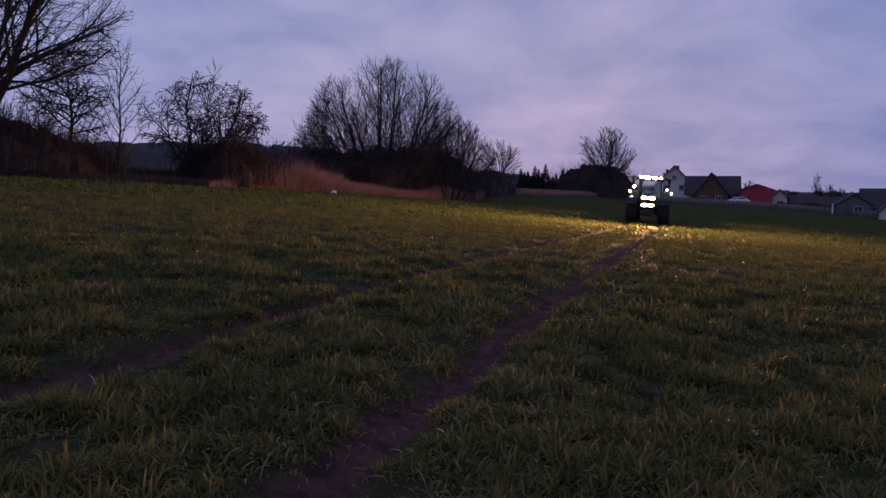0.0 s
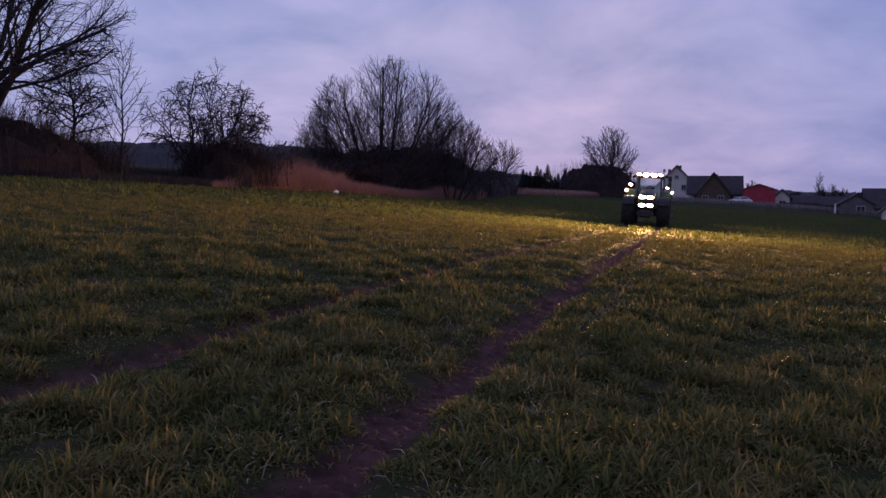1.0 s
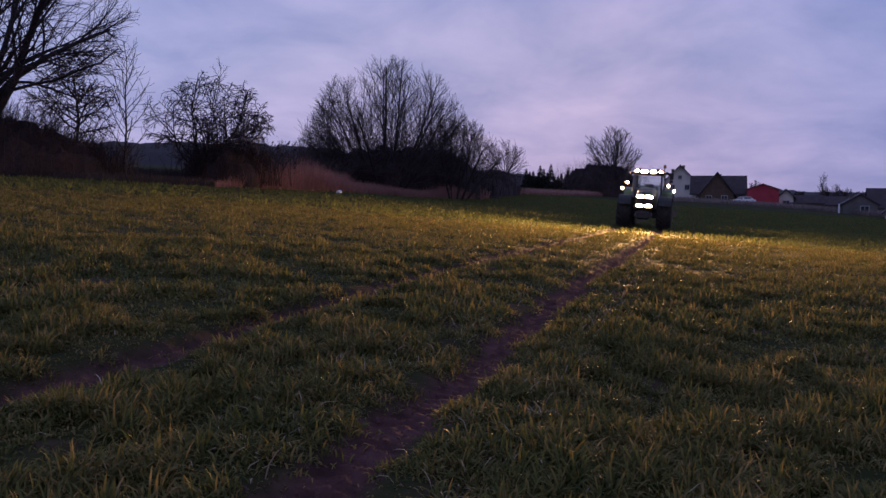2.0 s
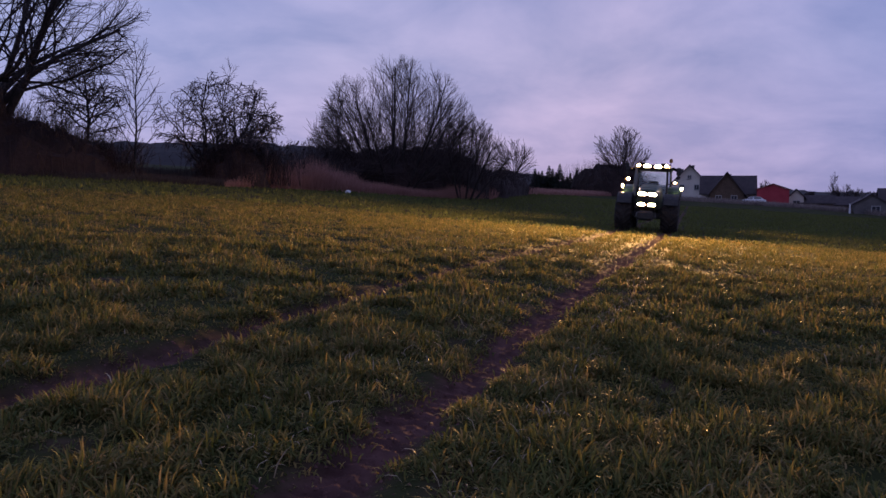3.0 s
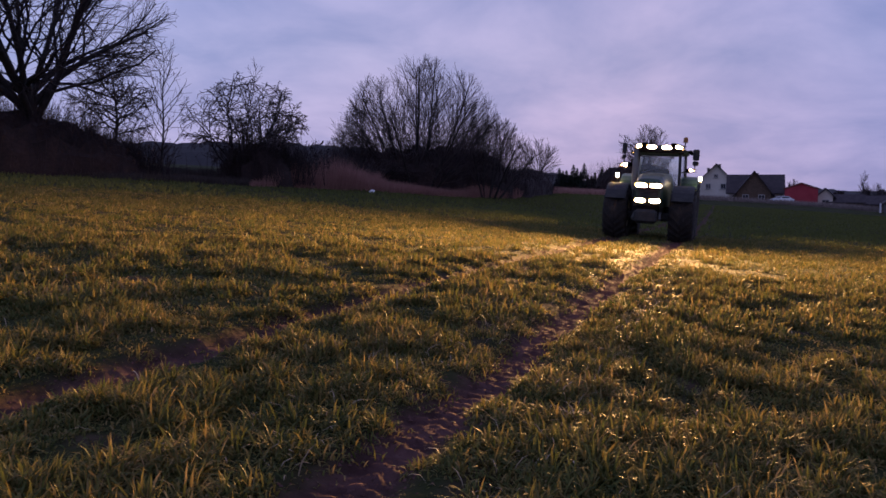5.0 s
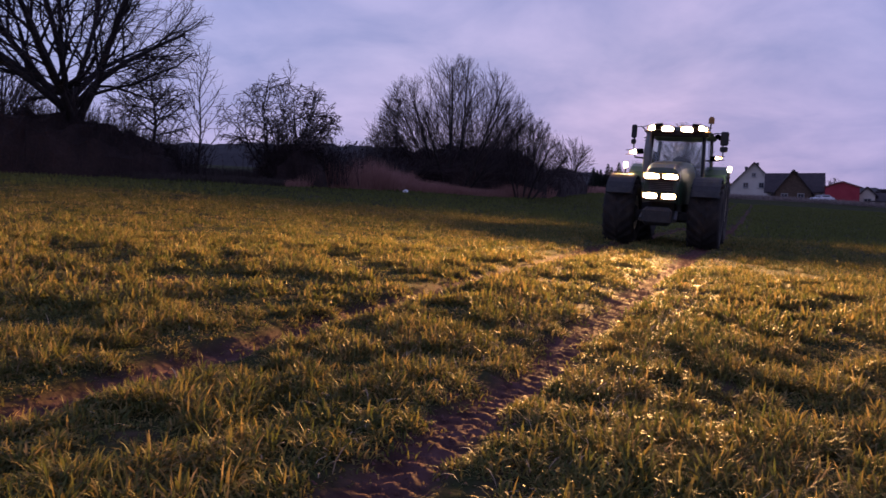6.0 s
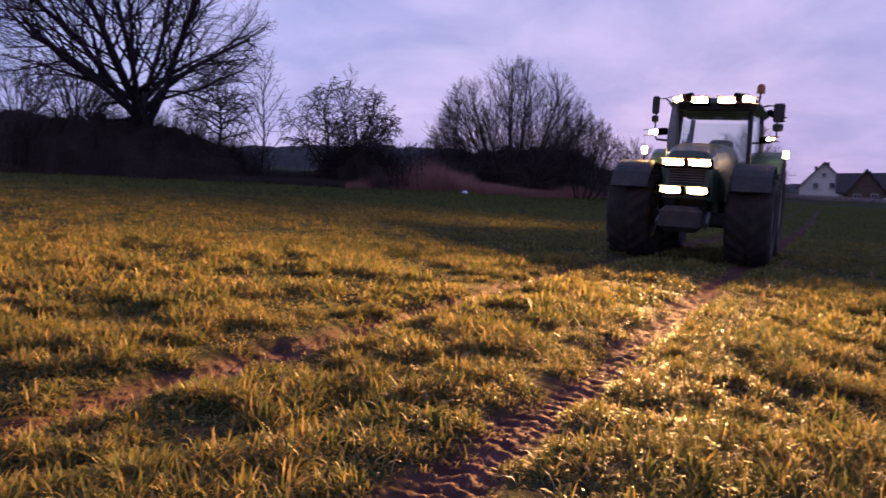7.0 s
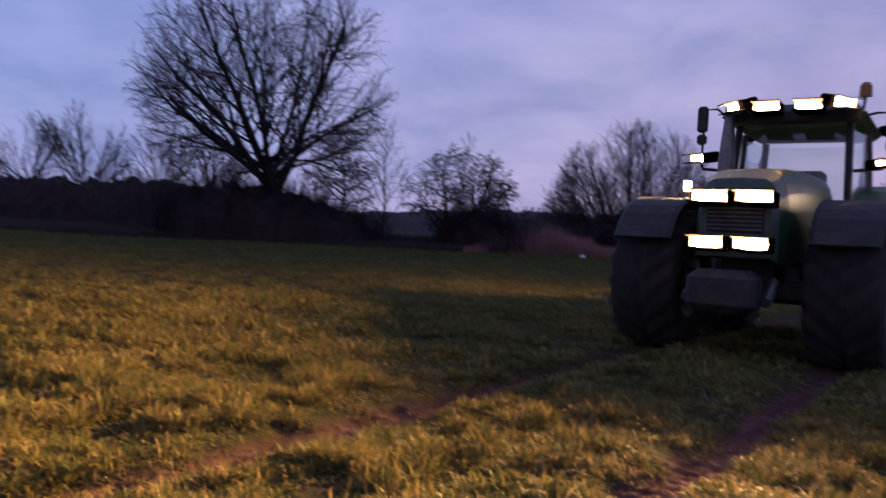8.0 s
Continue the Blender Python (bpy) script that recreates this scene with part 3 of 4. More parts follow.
def on_land(x, y, sink=0.0, turn=0.0):
    return pose(x, y, float(land(x, y)) - sink, 0, 0, turn)


# ---- bare trees ----


def outside(q, spec, rng):
    """Past the rounded bound of the crown?"""
    if "crown" not in spec:
        return False
    rx, zc, rz = spec["crown"]
    ox, oy = spec.get("aside", (0, 0))
    f = ((q.x - ox) ** 2 + (q.y - oy) ** 2) / (rx * rx) + ((q.z - zc) / rz) ** 2
    return (q.z > zc * 0.5 and f > rng.uniform(0.80, 1.10)) or (math.hypot(q.x, q.y) > 1.0 and q.z < spec.get("low", -9) * rng.uniform(0.8, 1.2))


def branch(rng, geo_thick, geo_thin, p, d, length, r, level, spec):
    """One limb as a tapered crooked tube, and its offshoots."""
    n = max(2 if level >= spec["levels"] else 3, min(7, int(length / spec["step"][min(level, 3)]) + 1))
    pts, rad = [p.copy()], [r]
    q = p.copy()
    tip = r * spec["top"] if level == 0 and "top" in spec else spec["thin"] * (1.0 if level >= spec["levels"] else 1.5)
    for i in range(1, n + 1):
        d = (d + Vector(rng.normal(0, spec["crook"], 3)) + Vector((0, 0, spec["rise"][min(level, len(spec["rise"]) - 1)]))).normalized()
        q = q + d * (length / n)
        if outside(q, spec, rng) and i > 1:
            break
        pts.append(q.copy())
        rad.append(max(tip, r + (tip - r) * (i / n) ** 0.8))
    n = len(pts) - 1
    (geo_thick if r > spec["split"] else geo_thin).tube(pts, rad, 7 if r > 0.08 else (4 if r > 0.03 else 3), cap=False)
    if level >= spec["levels"]:
        return
    kids = spec["kids"][level]
    for k in range(kids):
        f = spec["from"][level] + (1 - spec["from"][level]) * (k + rng.uniform(0.1, 0.9)) / kids
        i = min(int(f * n), n - 1)
        a = pts[i].lerp(pts[i + 1], f * n - i)
        along = (pts[i + 1] - pts[i]).normalized()
        side = along.orthogonal().normalized()
        side.rotate(Matrix.Rotation(k * 2.4 + rng.uniform(-0.5, 0.5), 3, along))
        ang = radians(rng.uniform(*spec["angle"][min(level, len(spec["angle"]) - 1)]))
        nd = along * math.cos(ang) + side * math.sin(ang)
        nl = length * spec["ratio"][min(level, len(spec["ratio"]) - 1)] * (1.15 - 0.55 * f) * rng.uniform(0.75, 1.2)
        nr = max(spec["thin"], min(rad[i] * 0.75, r * spec["rad"][min(level, len(spec["rad"]) - 1)] * (1.1 - 0.5 * f)))
        branch(rng, geo_thick, geo_thin, a, nd.normalized(), nl, nr, level + 1, spec)


def tree(label, x, y, spec, seed, name="tree", group="", turn=0):
    rng = np.random.default_rng(seed)
    root = thing(name, label, "tree" if name == "tree" else "shrub", on_land(x, y, 0.05, turn), group)
    thick, thin = Geo(), Geo()
    for s in range(spec.get("stems", 1)):
        out = math.sqrt((s + 0.5) / spec.get("stems", 1))
        a = s * 2.4 + rng.uniform(-0.3, 0.3) if spec.get("stems", 1) > 1 else 0
        sp = spec.get("spread", 0) * out * rng.uniform(0.7, 1)
        p = Vector((math.cos(a) * sp, math.sin(a) * sp, -0.1))
        l = radians(spec.get("lean", 4)) * out ** 1.25 * rng.uniform(0.85, 1.05)
        d = Vector((math.cos(a) * math.sin(l), math.sin(a) * math.sin(l), math.cos(l)))
        branch(rng, thick, thin, p, d, spec["height"] * rng.uniform(0.88, 1.08), spec["r"] * rng.uniform(0.8, 1.1), 0, spec)
    part("trunk", thick, "bark", root, smooth=True)
    part("crown", thin, "twig", root)
    return root


OAK = dict(height=4.9, r=0.54, top=0.72, levels=4, kids=[12, 10, 8, 4], angle=[(4, 67), (20, 50), (20, 48), (20, 50)], ratio=[5.0, 0.42, 0.55, 0.6, 0.6], rad=[0.56, 0.42, 0.42, 0.5], rise=[0.0, 0.045, 0.03, 0.0, -0.03], crook=0.14, step=[0.8, 1.8, 0.9, 0.5], thin=0.009, split=0.05, crown=(8.2, 9.5, 9.5), aside=(-0.6, -0.45), low=4.3)
OAK["from"] = [0.55, 0.16, 0.15, 0.12, 0.2]
APPLE = dict(height=2.5, r=0.20, top=0.5, stems=3, spread=0.4, lean=24, levels=4, kids=[9, 9, 6, 3], angle=[(6, 76), (28, 62), (28, 65)], ratio=[2.7, 0.46, 0.5, 0.6], rad=[0.55, 0.5, 0.5], rise=[0.0, 0.05, -0.05, -0.12], crook=0.17, step=[0.5, 0.6, 0.4, 0.3], thin=0.013, split=0.03, crown=(4.0, 3.6, 3.3), low=1.8)
APPLE["from"] = [0.45, 0.15, 0.1, 0.1]
MULTI = dict(height=13.0, r=0.13, stems=19, spread=2.2, lean=54, levels=3, kids=[11, 7, 4], angle=[(15, 36), (16, 36), (16, 36)], ratio=[0.36, 0.6, 0.6, 0.55], rad=[0.36, 0.5, 0.5], rise=[0.012, 0.025, 0.02, 0.02], crook=0.035, step=[1.4, 0.9, 0.6, 0.4], thin=0.008, split=0.05, crown=(6.7, 4.2, 6.7))
MULTI["from"] = [0.15, 0.12, 0.12, 0.15]
THIN = dict(height=7.0, r=0.085, levels=2, kids=[34, 8], angle=[(25, 50), (25, 55)], ratio=[0.30, 0.42], rad=[0.4, 0.5], rise=[0.02, 0.08, 0.03], crook=0.05, step=[1.0, 0.5, 0.4, 0.3], thin=0.011, split=0.04)
THIN["from"] = [0.2, 0.2]
ROUND = dict(height=4.5, r=0.34, top=0.65, levels=3, kids=[16, 10, 7], angle=[(5, 75), (16, 38), (18, 40)], ratio=[3.2, 0.45, 0.55, 0.5], rad=[0.42, 0.45, 0.5], rise=[0.0, 0.04, 0.04, 0.02], crook=0.055, step=[1.0, 1.4, 0.9, 0.6], thin=0.026, split=0.08, crown=(5.4, 8.2, 5.2))
ROUND["from"] = [0.6, 0.15, 0.15, 0.2]
SHRUB = dict(height=2.6, r=0.035, stems=14, spread=0.9, lean=32, levels=2, kids=[9, 5], angle=[(25, 55), (25, 60)], ratio=[0.38, 0.45], rad=[0.5, 0.6], rise=[0.04, 0.05, 0.03], crook=0.10, step=[0.5, 0.3, 0.2, 0.2], thin=0.008, split=0.03)
SHRUB["from"] = [0.2, 0.15]


def sized(spec, k, **more):
    """The same habit, k times as large."""
    s = dict(spec)
    rx, zc, rz = spec["crown"]
    s.update(height=spec["height"] * k, r=spec["r"] * k, crown=(rx * k, zc * k, rz * k))
    s.update(more)
    return s


def scaled(spec, **more):
    s = dict(spec)
    s.update(more)
    return s


tree("large bare oak with spreading limbs rising from the hedge", -24.7, 43.6, OAK, 3)
tree("bare spreading tree with drooping twigs beside the oak", -22.4, 46.6, sized(APPLE, 1.0, stems=1, lean=5, kids=[24, 10, 6], levels=3, height=7.0, r=0.17, top=0.15, angle=[(52, 84), (28, 58), (30, 65)], ratio=[0.44, 0.5, 0.5], rise=[0.02, 0.02, -0.05, -0.10], crook=0.12, thin=0.014, crown=(3.4, 4.9, 3.2), low=1.6, **{"from": [0.38, 0.15, 0.12]}), 5)
tree("slender young bare tree at the field edge", -18.4, 45.2, scaled(THIN, height=7.6, r=0.10, kids=[22, 7], ratio=[0.34, 0.42], crook=0.07), 6)
tree("old bare apple tree with a dense low crown", -14.7, 49.0, APPLE, 24)
tree("slender bare tree standing behind the apple tree", -16.0, 53.0, scaled(THIN, height=8.0, r=0.06, kids=[26, 6], ratio=[0.17, 0.42], thin=0.008), 9)
tree("large bare many-stemmed tree with a rounded crown", -5.0, 64.5, MULTI, 10)
tree("lower bare many-stemmed tree beside the large one", -10.4, 62.5, sized(MULTI, 0.68, stems=6, crown=(2.6, 3.2, 4.0)), 12)
tree("lower bare many-stemmed tree with reddish twigs", 0.4, 66.0, sized(MULTI, 0.80, stems=10, spread=1.6, lean=42, crown=(4.0, 3.0, 4.3)), 13)
tree("small bare tree with an upright crown", 7.4, 104.0, sized(ROUND, 0.58, thin=0.013, kids=[12, 8, 5]), 14)
tree("bare round-crowned tree above a dark thicket", 30.8, 150.0, ROUND, 15)


# ---- thickets ----


def thicket(label, path, depth, high, seed, stems=1400, name="thicket"):
    """A lumpy mass of brambles along a path, bristling with thin stems."""
    rng = np.random.default_rng(seed)
    p = np.array(path, float)
    seg = np.hypot(*(p[1:] - p[:-1]).T)
    cum = np.concatenate(([0], np.cumsum(seg)))
    n = max(8, int(cum[-1] / 0.35))
    mid = p.mean(0)
    root = thing(name, label, "thicket", pose(mid[0], mid[1], float(land(*mid))))
    g, k = Geo(), 14
    verts, faces = [], []
    t = np.linspace(0, cum[-1], n)
    px, py = np.interp(t, cum, p[:, 0]), np.interp(t, cum, p[:, 1])
    hv = np.interp(t, cum, high)
    tx, ty = np.gradient(px), np.gradient(py)
    tl = np.hypot(tx, ty)
    for i in range(n):
        end = min(1.0, 0.35 + 3.0 * min(i, n - 1 - i) / n * 2)
        for j in range(k):
            a = math.pi * j / (k - 1)
            bump = 0.72 + 0.5 * float(grain(np.array(t[i] * 1.3 + j * 1.7), np.array(j * 0.9 + seed * 7.0), seed))
            w, h = -math.cos(a) * depth / 2 * (0.8 + 0.3 * bump) * end, max(0.0, math.sin(a)) ** 0.6 * hv[i] * bump * 0.86 * end
            x, y = px[i] - ty[i] / tl[i] * w, py[i] + tx[i] / tl[i] * w
            verts.append((x - mid[0], y - mid[1], float(land(x, y)) - float(land(*mid)) + h - 0.1))
    for i in range(n - 1):
        for j in range(k - 1):
            faces.append((i * k + j, i * k + j + 1, (i + 1) * k + j + 1, (i + 1) * k + j))
    g.add(verts, faces)
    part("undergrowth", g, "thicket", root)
    s = Geo()
    for _ in range(stems):
        u = rng.uniform(0, cum[-1])
        x, y = np.interp(u, cum, p[:, 0]), np.interp(u, cum, p[:, 1])
        o = rng.normal(0, depth * 0.28, 2)
        h = np.interp(u, cum, high) * rng.uniform(0.55, 1.12)
        l = rng.normal(0, 0.22, 2) * h
        x, y = x + o[0], y + o[1]
        z0 = float(land(x, y)) - float(land(*mid))
        base = Vector((x - mid[0], y - mid[1], z0 + h * 0.15))
        top = base + Vector((l[0], l[1], h * 0.9))
        s.tube([base, base.lerp(top, 0.55) + Vector((l[0] * -0.15, l[1] * -0.15, h * 0.06)), top], [0.02, 0.014, 0.006], 3, cap=False)
        for q in range(3):
            f = rng.uniform(0.35, 0.95)
            b0 = base.lerp(top, f)
            s.tube([b0, b0 + Vector((*rng.normal(0, 0.22, 2), rng.uniform(0.05, 0.4)))], [0.010, 0.005], 3, cap=False)
    part("bramble", s, "thicket", root)
    return root


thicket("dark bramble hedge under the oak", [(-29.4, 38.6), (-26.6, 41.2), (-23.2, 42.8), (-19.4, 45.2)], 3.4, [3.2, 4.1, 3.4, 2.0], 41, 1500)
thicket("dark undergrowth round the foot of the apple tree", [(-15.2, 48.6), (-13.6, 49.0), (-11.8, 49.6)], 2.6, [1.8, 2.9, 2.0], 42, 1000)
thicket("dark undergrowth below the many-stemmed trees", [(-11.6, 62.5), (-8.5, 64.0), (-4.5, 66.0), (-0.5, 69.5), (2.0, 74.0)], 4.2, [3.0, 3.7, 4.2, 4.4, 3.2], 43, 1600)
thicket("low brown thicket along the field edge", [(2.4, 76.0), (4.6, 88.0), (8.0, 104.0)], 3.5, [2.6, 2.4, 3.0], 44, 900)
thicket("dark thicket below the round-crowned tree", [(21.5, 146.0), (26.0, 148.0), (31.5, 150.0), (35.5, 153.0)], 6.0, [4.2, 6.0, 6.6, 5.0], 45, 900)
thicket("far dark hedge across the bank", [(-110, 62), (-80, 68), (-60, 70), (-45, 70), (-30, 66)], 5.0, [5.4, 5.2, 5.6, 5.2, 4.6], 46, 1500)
leafy = tree("bare shrub with a few last leaves at the field edge", -11.0, 52.4, scaled(SHRUB, height=3.1, stems=9, thin=0.010), 51, "shrub")
rng = np.random.default_rng(52)
leaf = Geo()
for _ in range(110):
    a, r = rng.uniform(0, 6.28), 1.35 * math.sqrt(rng.uniform(0, 1))
    c = Vector((r * math.cos(a), r * math.sin(a), rng.uniform(1.3, 3.4) - 0.35 * r))
    e, f = Vector(rng.normal(0, 0.07, 3)), Vector(rng.normal(0, 0.05, 3))
    leaf.add([c - e, c + f, c + e, c - f], [(0, 1, 2, 3)])
part("foliage", leaf, "thicket", leafy, "last withered leaves")
for i, (x, y, hh) in enumerate([(-27.6, 41.6, 3.0), (-22.6, 43.6, 3.0), (-20.9, 44.4, 2.6), (-19.4, 45.4, 2.2), (-12.2, 51.0, 2.4), (-9.0, 58.5, 2.2), (3.2, 82.0, 3.2), (5.0, 92.0, 3.0)]):
    tree("bare shrub in the hedge", x, y, scaled(SHRUB, height=hh), 60 + i, "shrub", "shrubs in the hedge")
for i, (x, y, hh) in enumerate([(-40.5, 49.5, 4.6), (-37.6, 52.0, 5.0), (-34.6, 53.0, 4.4), (-31.6, 51.5, 3.8), (-44.0, 53.0, 5.2), (-29.0, 49.5, 4.2), (-33.2, 56.0, 5.6), (-26.8, 52.0, 4.8)]):
    tree("tall bare bush behind the hedge", x, y, scaled(SHRUB, height=hh, r=0.05, stems=9, spread=1.5, lean=32, thin=0.010, kids=[8, 4]), 100 + i, "shrub", "bushes behind the hedge")
for i, (x, y, hh) in enumerate([(-98, 78, 5.0), (-86, 84, 4.0), (-74, 82, 4.2), (-66, 86, 3.6), (-57, 84, 3.4)]):
    tree("bare tree behind the far hedge", x, y, sized(ROUND, (hh + 1.2) / 4.6, thin=0.024, kids=[12, 8, 5]), 80 + i, "tree", "trees behind the far hedge")


def conifer(x, y, high, seed):
    rng = np.random.default_rng(seed)
    root = thing("conifer", "dark spruce in a row beyond the field", "tree", on_land(x, y, 0.1), "spruces beyond the field")
    part("trunk", Geo().tube([(0, 0, 0), (0, 0, high * 0.95)], [high * 0.02, 0.02], 6), "bark", root)
    g = Geo()
    for i in range(420):
        f = rng.uniform(0.04, 1.0) ** 1.2
        z, r = high * (0.06 + 0.94 * f), high * 0.32 * (1 - f) ** 0.8 + 0.15
        a = rng.uniform(0, 2 * math.pi)
        w, dr = rng.uniform(0.12, 0.3), rng.uniform(0.7, 1.1) * r
        c, s = math.cos(a), math.sin(a)
        g.add([(0, 0, z), (c * dr * 0.6 - s * w, s * dr * 0.6 + c * w, z - 0.1 * dr), (c * dr, s * dr, z - 0.28 * dr), (c * dr * 0.6 + s * w, s * dr * 0.6 - c * w, z - 0.1 * dr)], [(0, 1, 2), (0, 2, 3)])
    part("crown", g, "conifer", root)


rng = np.random.default_rng(77)
for i in range(15):
    a = radians(5.6 + 3.5 * i / 14)
    dd = 180 + rng.uniform(-5, 8)
    conifer(dd * math.sin(a), dd * math.cos(a), rng.uniform(2.8, 6.2), 200 + i)


def hill(label, az0, az1, dist, tops, seed, name="backdrop"):
    """A far wooded rise, its crest given as height above the eye at even steps of bearing."""
    n, rows = 260, 8
    a = np.radians(np.linspace(az0, az1, n))
    top = np.interp(np.linspace(0, 1, n), np.linspace(0, 1, len(tops)), tops)
    verts, faces = [], []
    for i in range(n):
        crest = EYE + top[i] + dist * 0.006 * (grain(np.array(i * 0.45), np.array(0.5), seed) + 0.6 * grain(np.array(i * 1.3), np.array(0.5), seed + 1) - 0.8)
        for j in range(rows):
            f = j / (rows - 1)
            d = dist * (1 + 0.35 * f)
            z = -6 + (crest * 1.0 + 6) * max(0.0, math.sin(f * math.pi / 2)) ** 0.7
            verts.append((d * math.sin(a[i]), d * math.cos(a[i]), z * (1 + 0.35 * f) if z > EYE else z))
    for i in range(n - 1):
        for j in range(rows - 1):
            faces.append((i * rows + j, (i + 1) * rows + j, (i + 1) * rows + j + 1, i * rows + j + 1))
    g = Geo().add(verts, faces)
    tagged(part(name, g, "forest"), label, "hill", kind="structure")


hill("dark wooded hill far behind the trees", -75, 7, 520, [14, 15, 16, 17, 18, 20, 24, 27, 28, 25, 15, 8], 301)
hill("low dark line of far woods behind the village", 5, 60, 420, [4, 2, 0, -1, -2, -4, -5, -5], 303)


# ---- village ----


def house(label, az, dist, turn, w, d, wall_h, roof_h, wall, roof, windows=(), chimneys=(), lift=0.0, overhang=0.5, extra=None):
    """A gabled house; its gable faces turn. windows: (face, across, up, width, height), face 'g' gable or 'e' eaves."""
    x, y = dist * math.sin(radians(az)), dist * math.cos(radians(az))
    root = thing("house", label, "house", pose(x, y, float(land(x, y)) + lift, 0, 0, turn))
    g = Geo()
    b = -2.5
    g.add([(-w / 2, -d / 2, b), (w / 2, -d / 2, b), (w / 2, d / 2, b), (-w / 2, d / 2, b), (-w / 2, -d / 2, wall_h), (w / 2, -d / 2, wall_h), (w / 2, d / 2, wall_h), (-w / 2, d / 2, wall_h), (0, -d / 2, wall_h + roof_h), (0, d / 2, wall_h + roof_h)],
          [(0, 1, 5, 8, 4), (2, 3, 7, 9, 6), (1, 2, 6, 5), (3, 0, 4, 7), (0, 3, 2, 1)])
    part("wall", g, wall, root)
    r = Geo()
    t, k = 0.22, roof_h / (w / 2)
    e, o = w / 2 + overhang, d / 2 + overhang
    for sx in (-1, 1):
        z0, z1 = wall_h - overhang * k + 0.04, wall_h + roof_h + 0.04
        r.add([(sx * e, -o, z0), (sx * e, o, z0), (0, o, z1), (0, -o, z1), (sx * e, -o, z0 + t), (sx * e, o, z0 + t), (0, o, z1 + t), (0, -o, z1 + t)],
              [(0, 1, 2, 3), (4, 7, 6, 5), (0, 4, 5, 1), (1, 5, 6, 2), (2, 6, 7, 3), (3, 7, 4, 0)])
    rf = part("roof", r, roof, root)
    for cx, cy, ch in chimneys:
        zc = wall_h + roof_h - abs(cx) * k
        part("chimney", Geo().box(cx, cy, zc + ch / 2 - 0.3, 0.6, 0.6, ch + 0.6, 0.04).box(cx, cy, zc + ch + 0.05, 0.75, 0.75, 0.12, 0.03), "grey_plaster", rf)
    for face, u, z, ww, hh in windows:
        if face == "g":
            m = pose(u, -d / 2 - 0.03, z)
        elif face == "e":
            m = pose(-w / 2 - 0.03, u, z, 0, 0, -90)
        else:
            m = pose(w / 2 + 0.03, u, z, 0, 0, 90)
        f = Geo()
        for q in (-1, 1):
            f.box(q * ww / 2, 0, 0, 0.12, 0.12, hh + 0.12, 0.01).box(0, 0, q * hh / 2, ww, 0.12, 0.12, 0.01)
        f.box(0, 0, 0, 0.08, 0.08, hh, 0.01)
        win = part("window", f, "frame", root, at=m)
        part("pane", Geo().box(0, 0.02, 0, ww, 0.04, hh), "window", win)
        part("sill", Geo().box(0, -0.1, -hh / 2 - 0.1, ww + 0.3, 0.25, 0.06, 0.01), "frame", win)
    return root


house("white gabled house with two small windows and a dark roof", 16.2, 195, -15, 9.6, 12, 2.2, 5.0, "plaster", "roof", [("g", -1.6, 2.3, 1.0, 1.1), ("g", 1.6, 2.3, 1.0, 1.1), ("g", 0, 4.6, 0.8, 0.8)], [(0.9, 1, 1.1), (-1.5, 3, 0.9)], 0.2, 0.8)
house("broad dark-roofed house with low eaves and roof windows", 18.75, 176, -108, 8.6, 10.2, 1.8, 3.4, "plaster", "roof", [("e", 2.5, 1.0, 1.4, 1.1), ("e", -2.5, 1.0, 1.4, 1.1)], [], 0.0)
house("dark-roofed gabled wing of the broad house", 18.65, 170, -17, 6.4, 7, 1.9, 4.1, "wood", "roof", [("g", -1.5, 1.0, 1.1, 1.1), ("g", 1.4, 1.0, 1.1, 1.1)], [(0.6, 1, 0.5)], -0.2, 0.7)
house("red-walled house with a shallow gabled roof", 21.6, 170, -22, 5.8, 7, 3.5, 1.0, "red_wall", "red_roof", [], [], -0.5, 0.25)
house("small annex with a brown roof beside the red house", 23.0, 172, -20, 2.6, 5, 2.4, 1.3, "plaster", "roof", [("g", 0, 1.2, 1.2, 0.9)], [], -0.5)
house("low dark barn between the houses", 25.6, 178, -110, 5.5, 9, 1.4, 1.4, "wood", "roof", [], [], -0.6)
house("low dark shed beside the barn", 24.2, 172, -112, 4.0, 6, 1.6, 1.2, "wood", "roof", [], [], -0.6)
house("small grey gabled house with a chimney", 27.35, 145, -24, 4.8, 7, 2.1, 1.5, "grey_plaster", "roof", [("g", 0.6, 1.2, 1.2, 1.3)], [(-1.2, 0, 0.8)], -0.5, 0.35)
house("dark-roofed house with a long ridge", 29.6, 150, -112, 7.0, 9, 2.0, 2.8, "grey_plaster", "roof", [("e", 0, 1.2, 1.4, 1.1)], [], -0.5)
house("pale house with a steep gabled roof", 30.3, 126, -28, 6.4, 7, 1.7, 2.9, "plaster", "roof", [("g", 0, 1.0, 1.2, 1.0)], [], -0.5)
for i, (az, dd, hh) in enumerate([(25.6, 190, 3.2), (26.6, 200, 2.6), (27.3, 175, 2.2), (21.0, 215, 3.0), (23.8, 178, 1.8)]):
    x, y = dd * math.sin(radians(az)), dd * math.cos(radians(az))
    tree("bare garden tree among the houses", x, y, sized(ROUND, hh / 7.2, thin=0.022, levels=3, kids=[12, 8, 5]), 120 + i, "tree", "garden trees")
x, y = 185 * math.sin(radians(25.0)), 185 * math.cos(radians(25.0))
tree("tall narrow bare poplar among the houses", x, y, scaled(THIN, height=6.6, r=0.10, thin=0.020, kids=[30, 5]), 131)


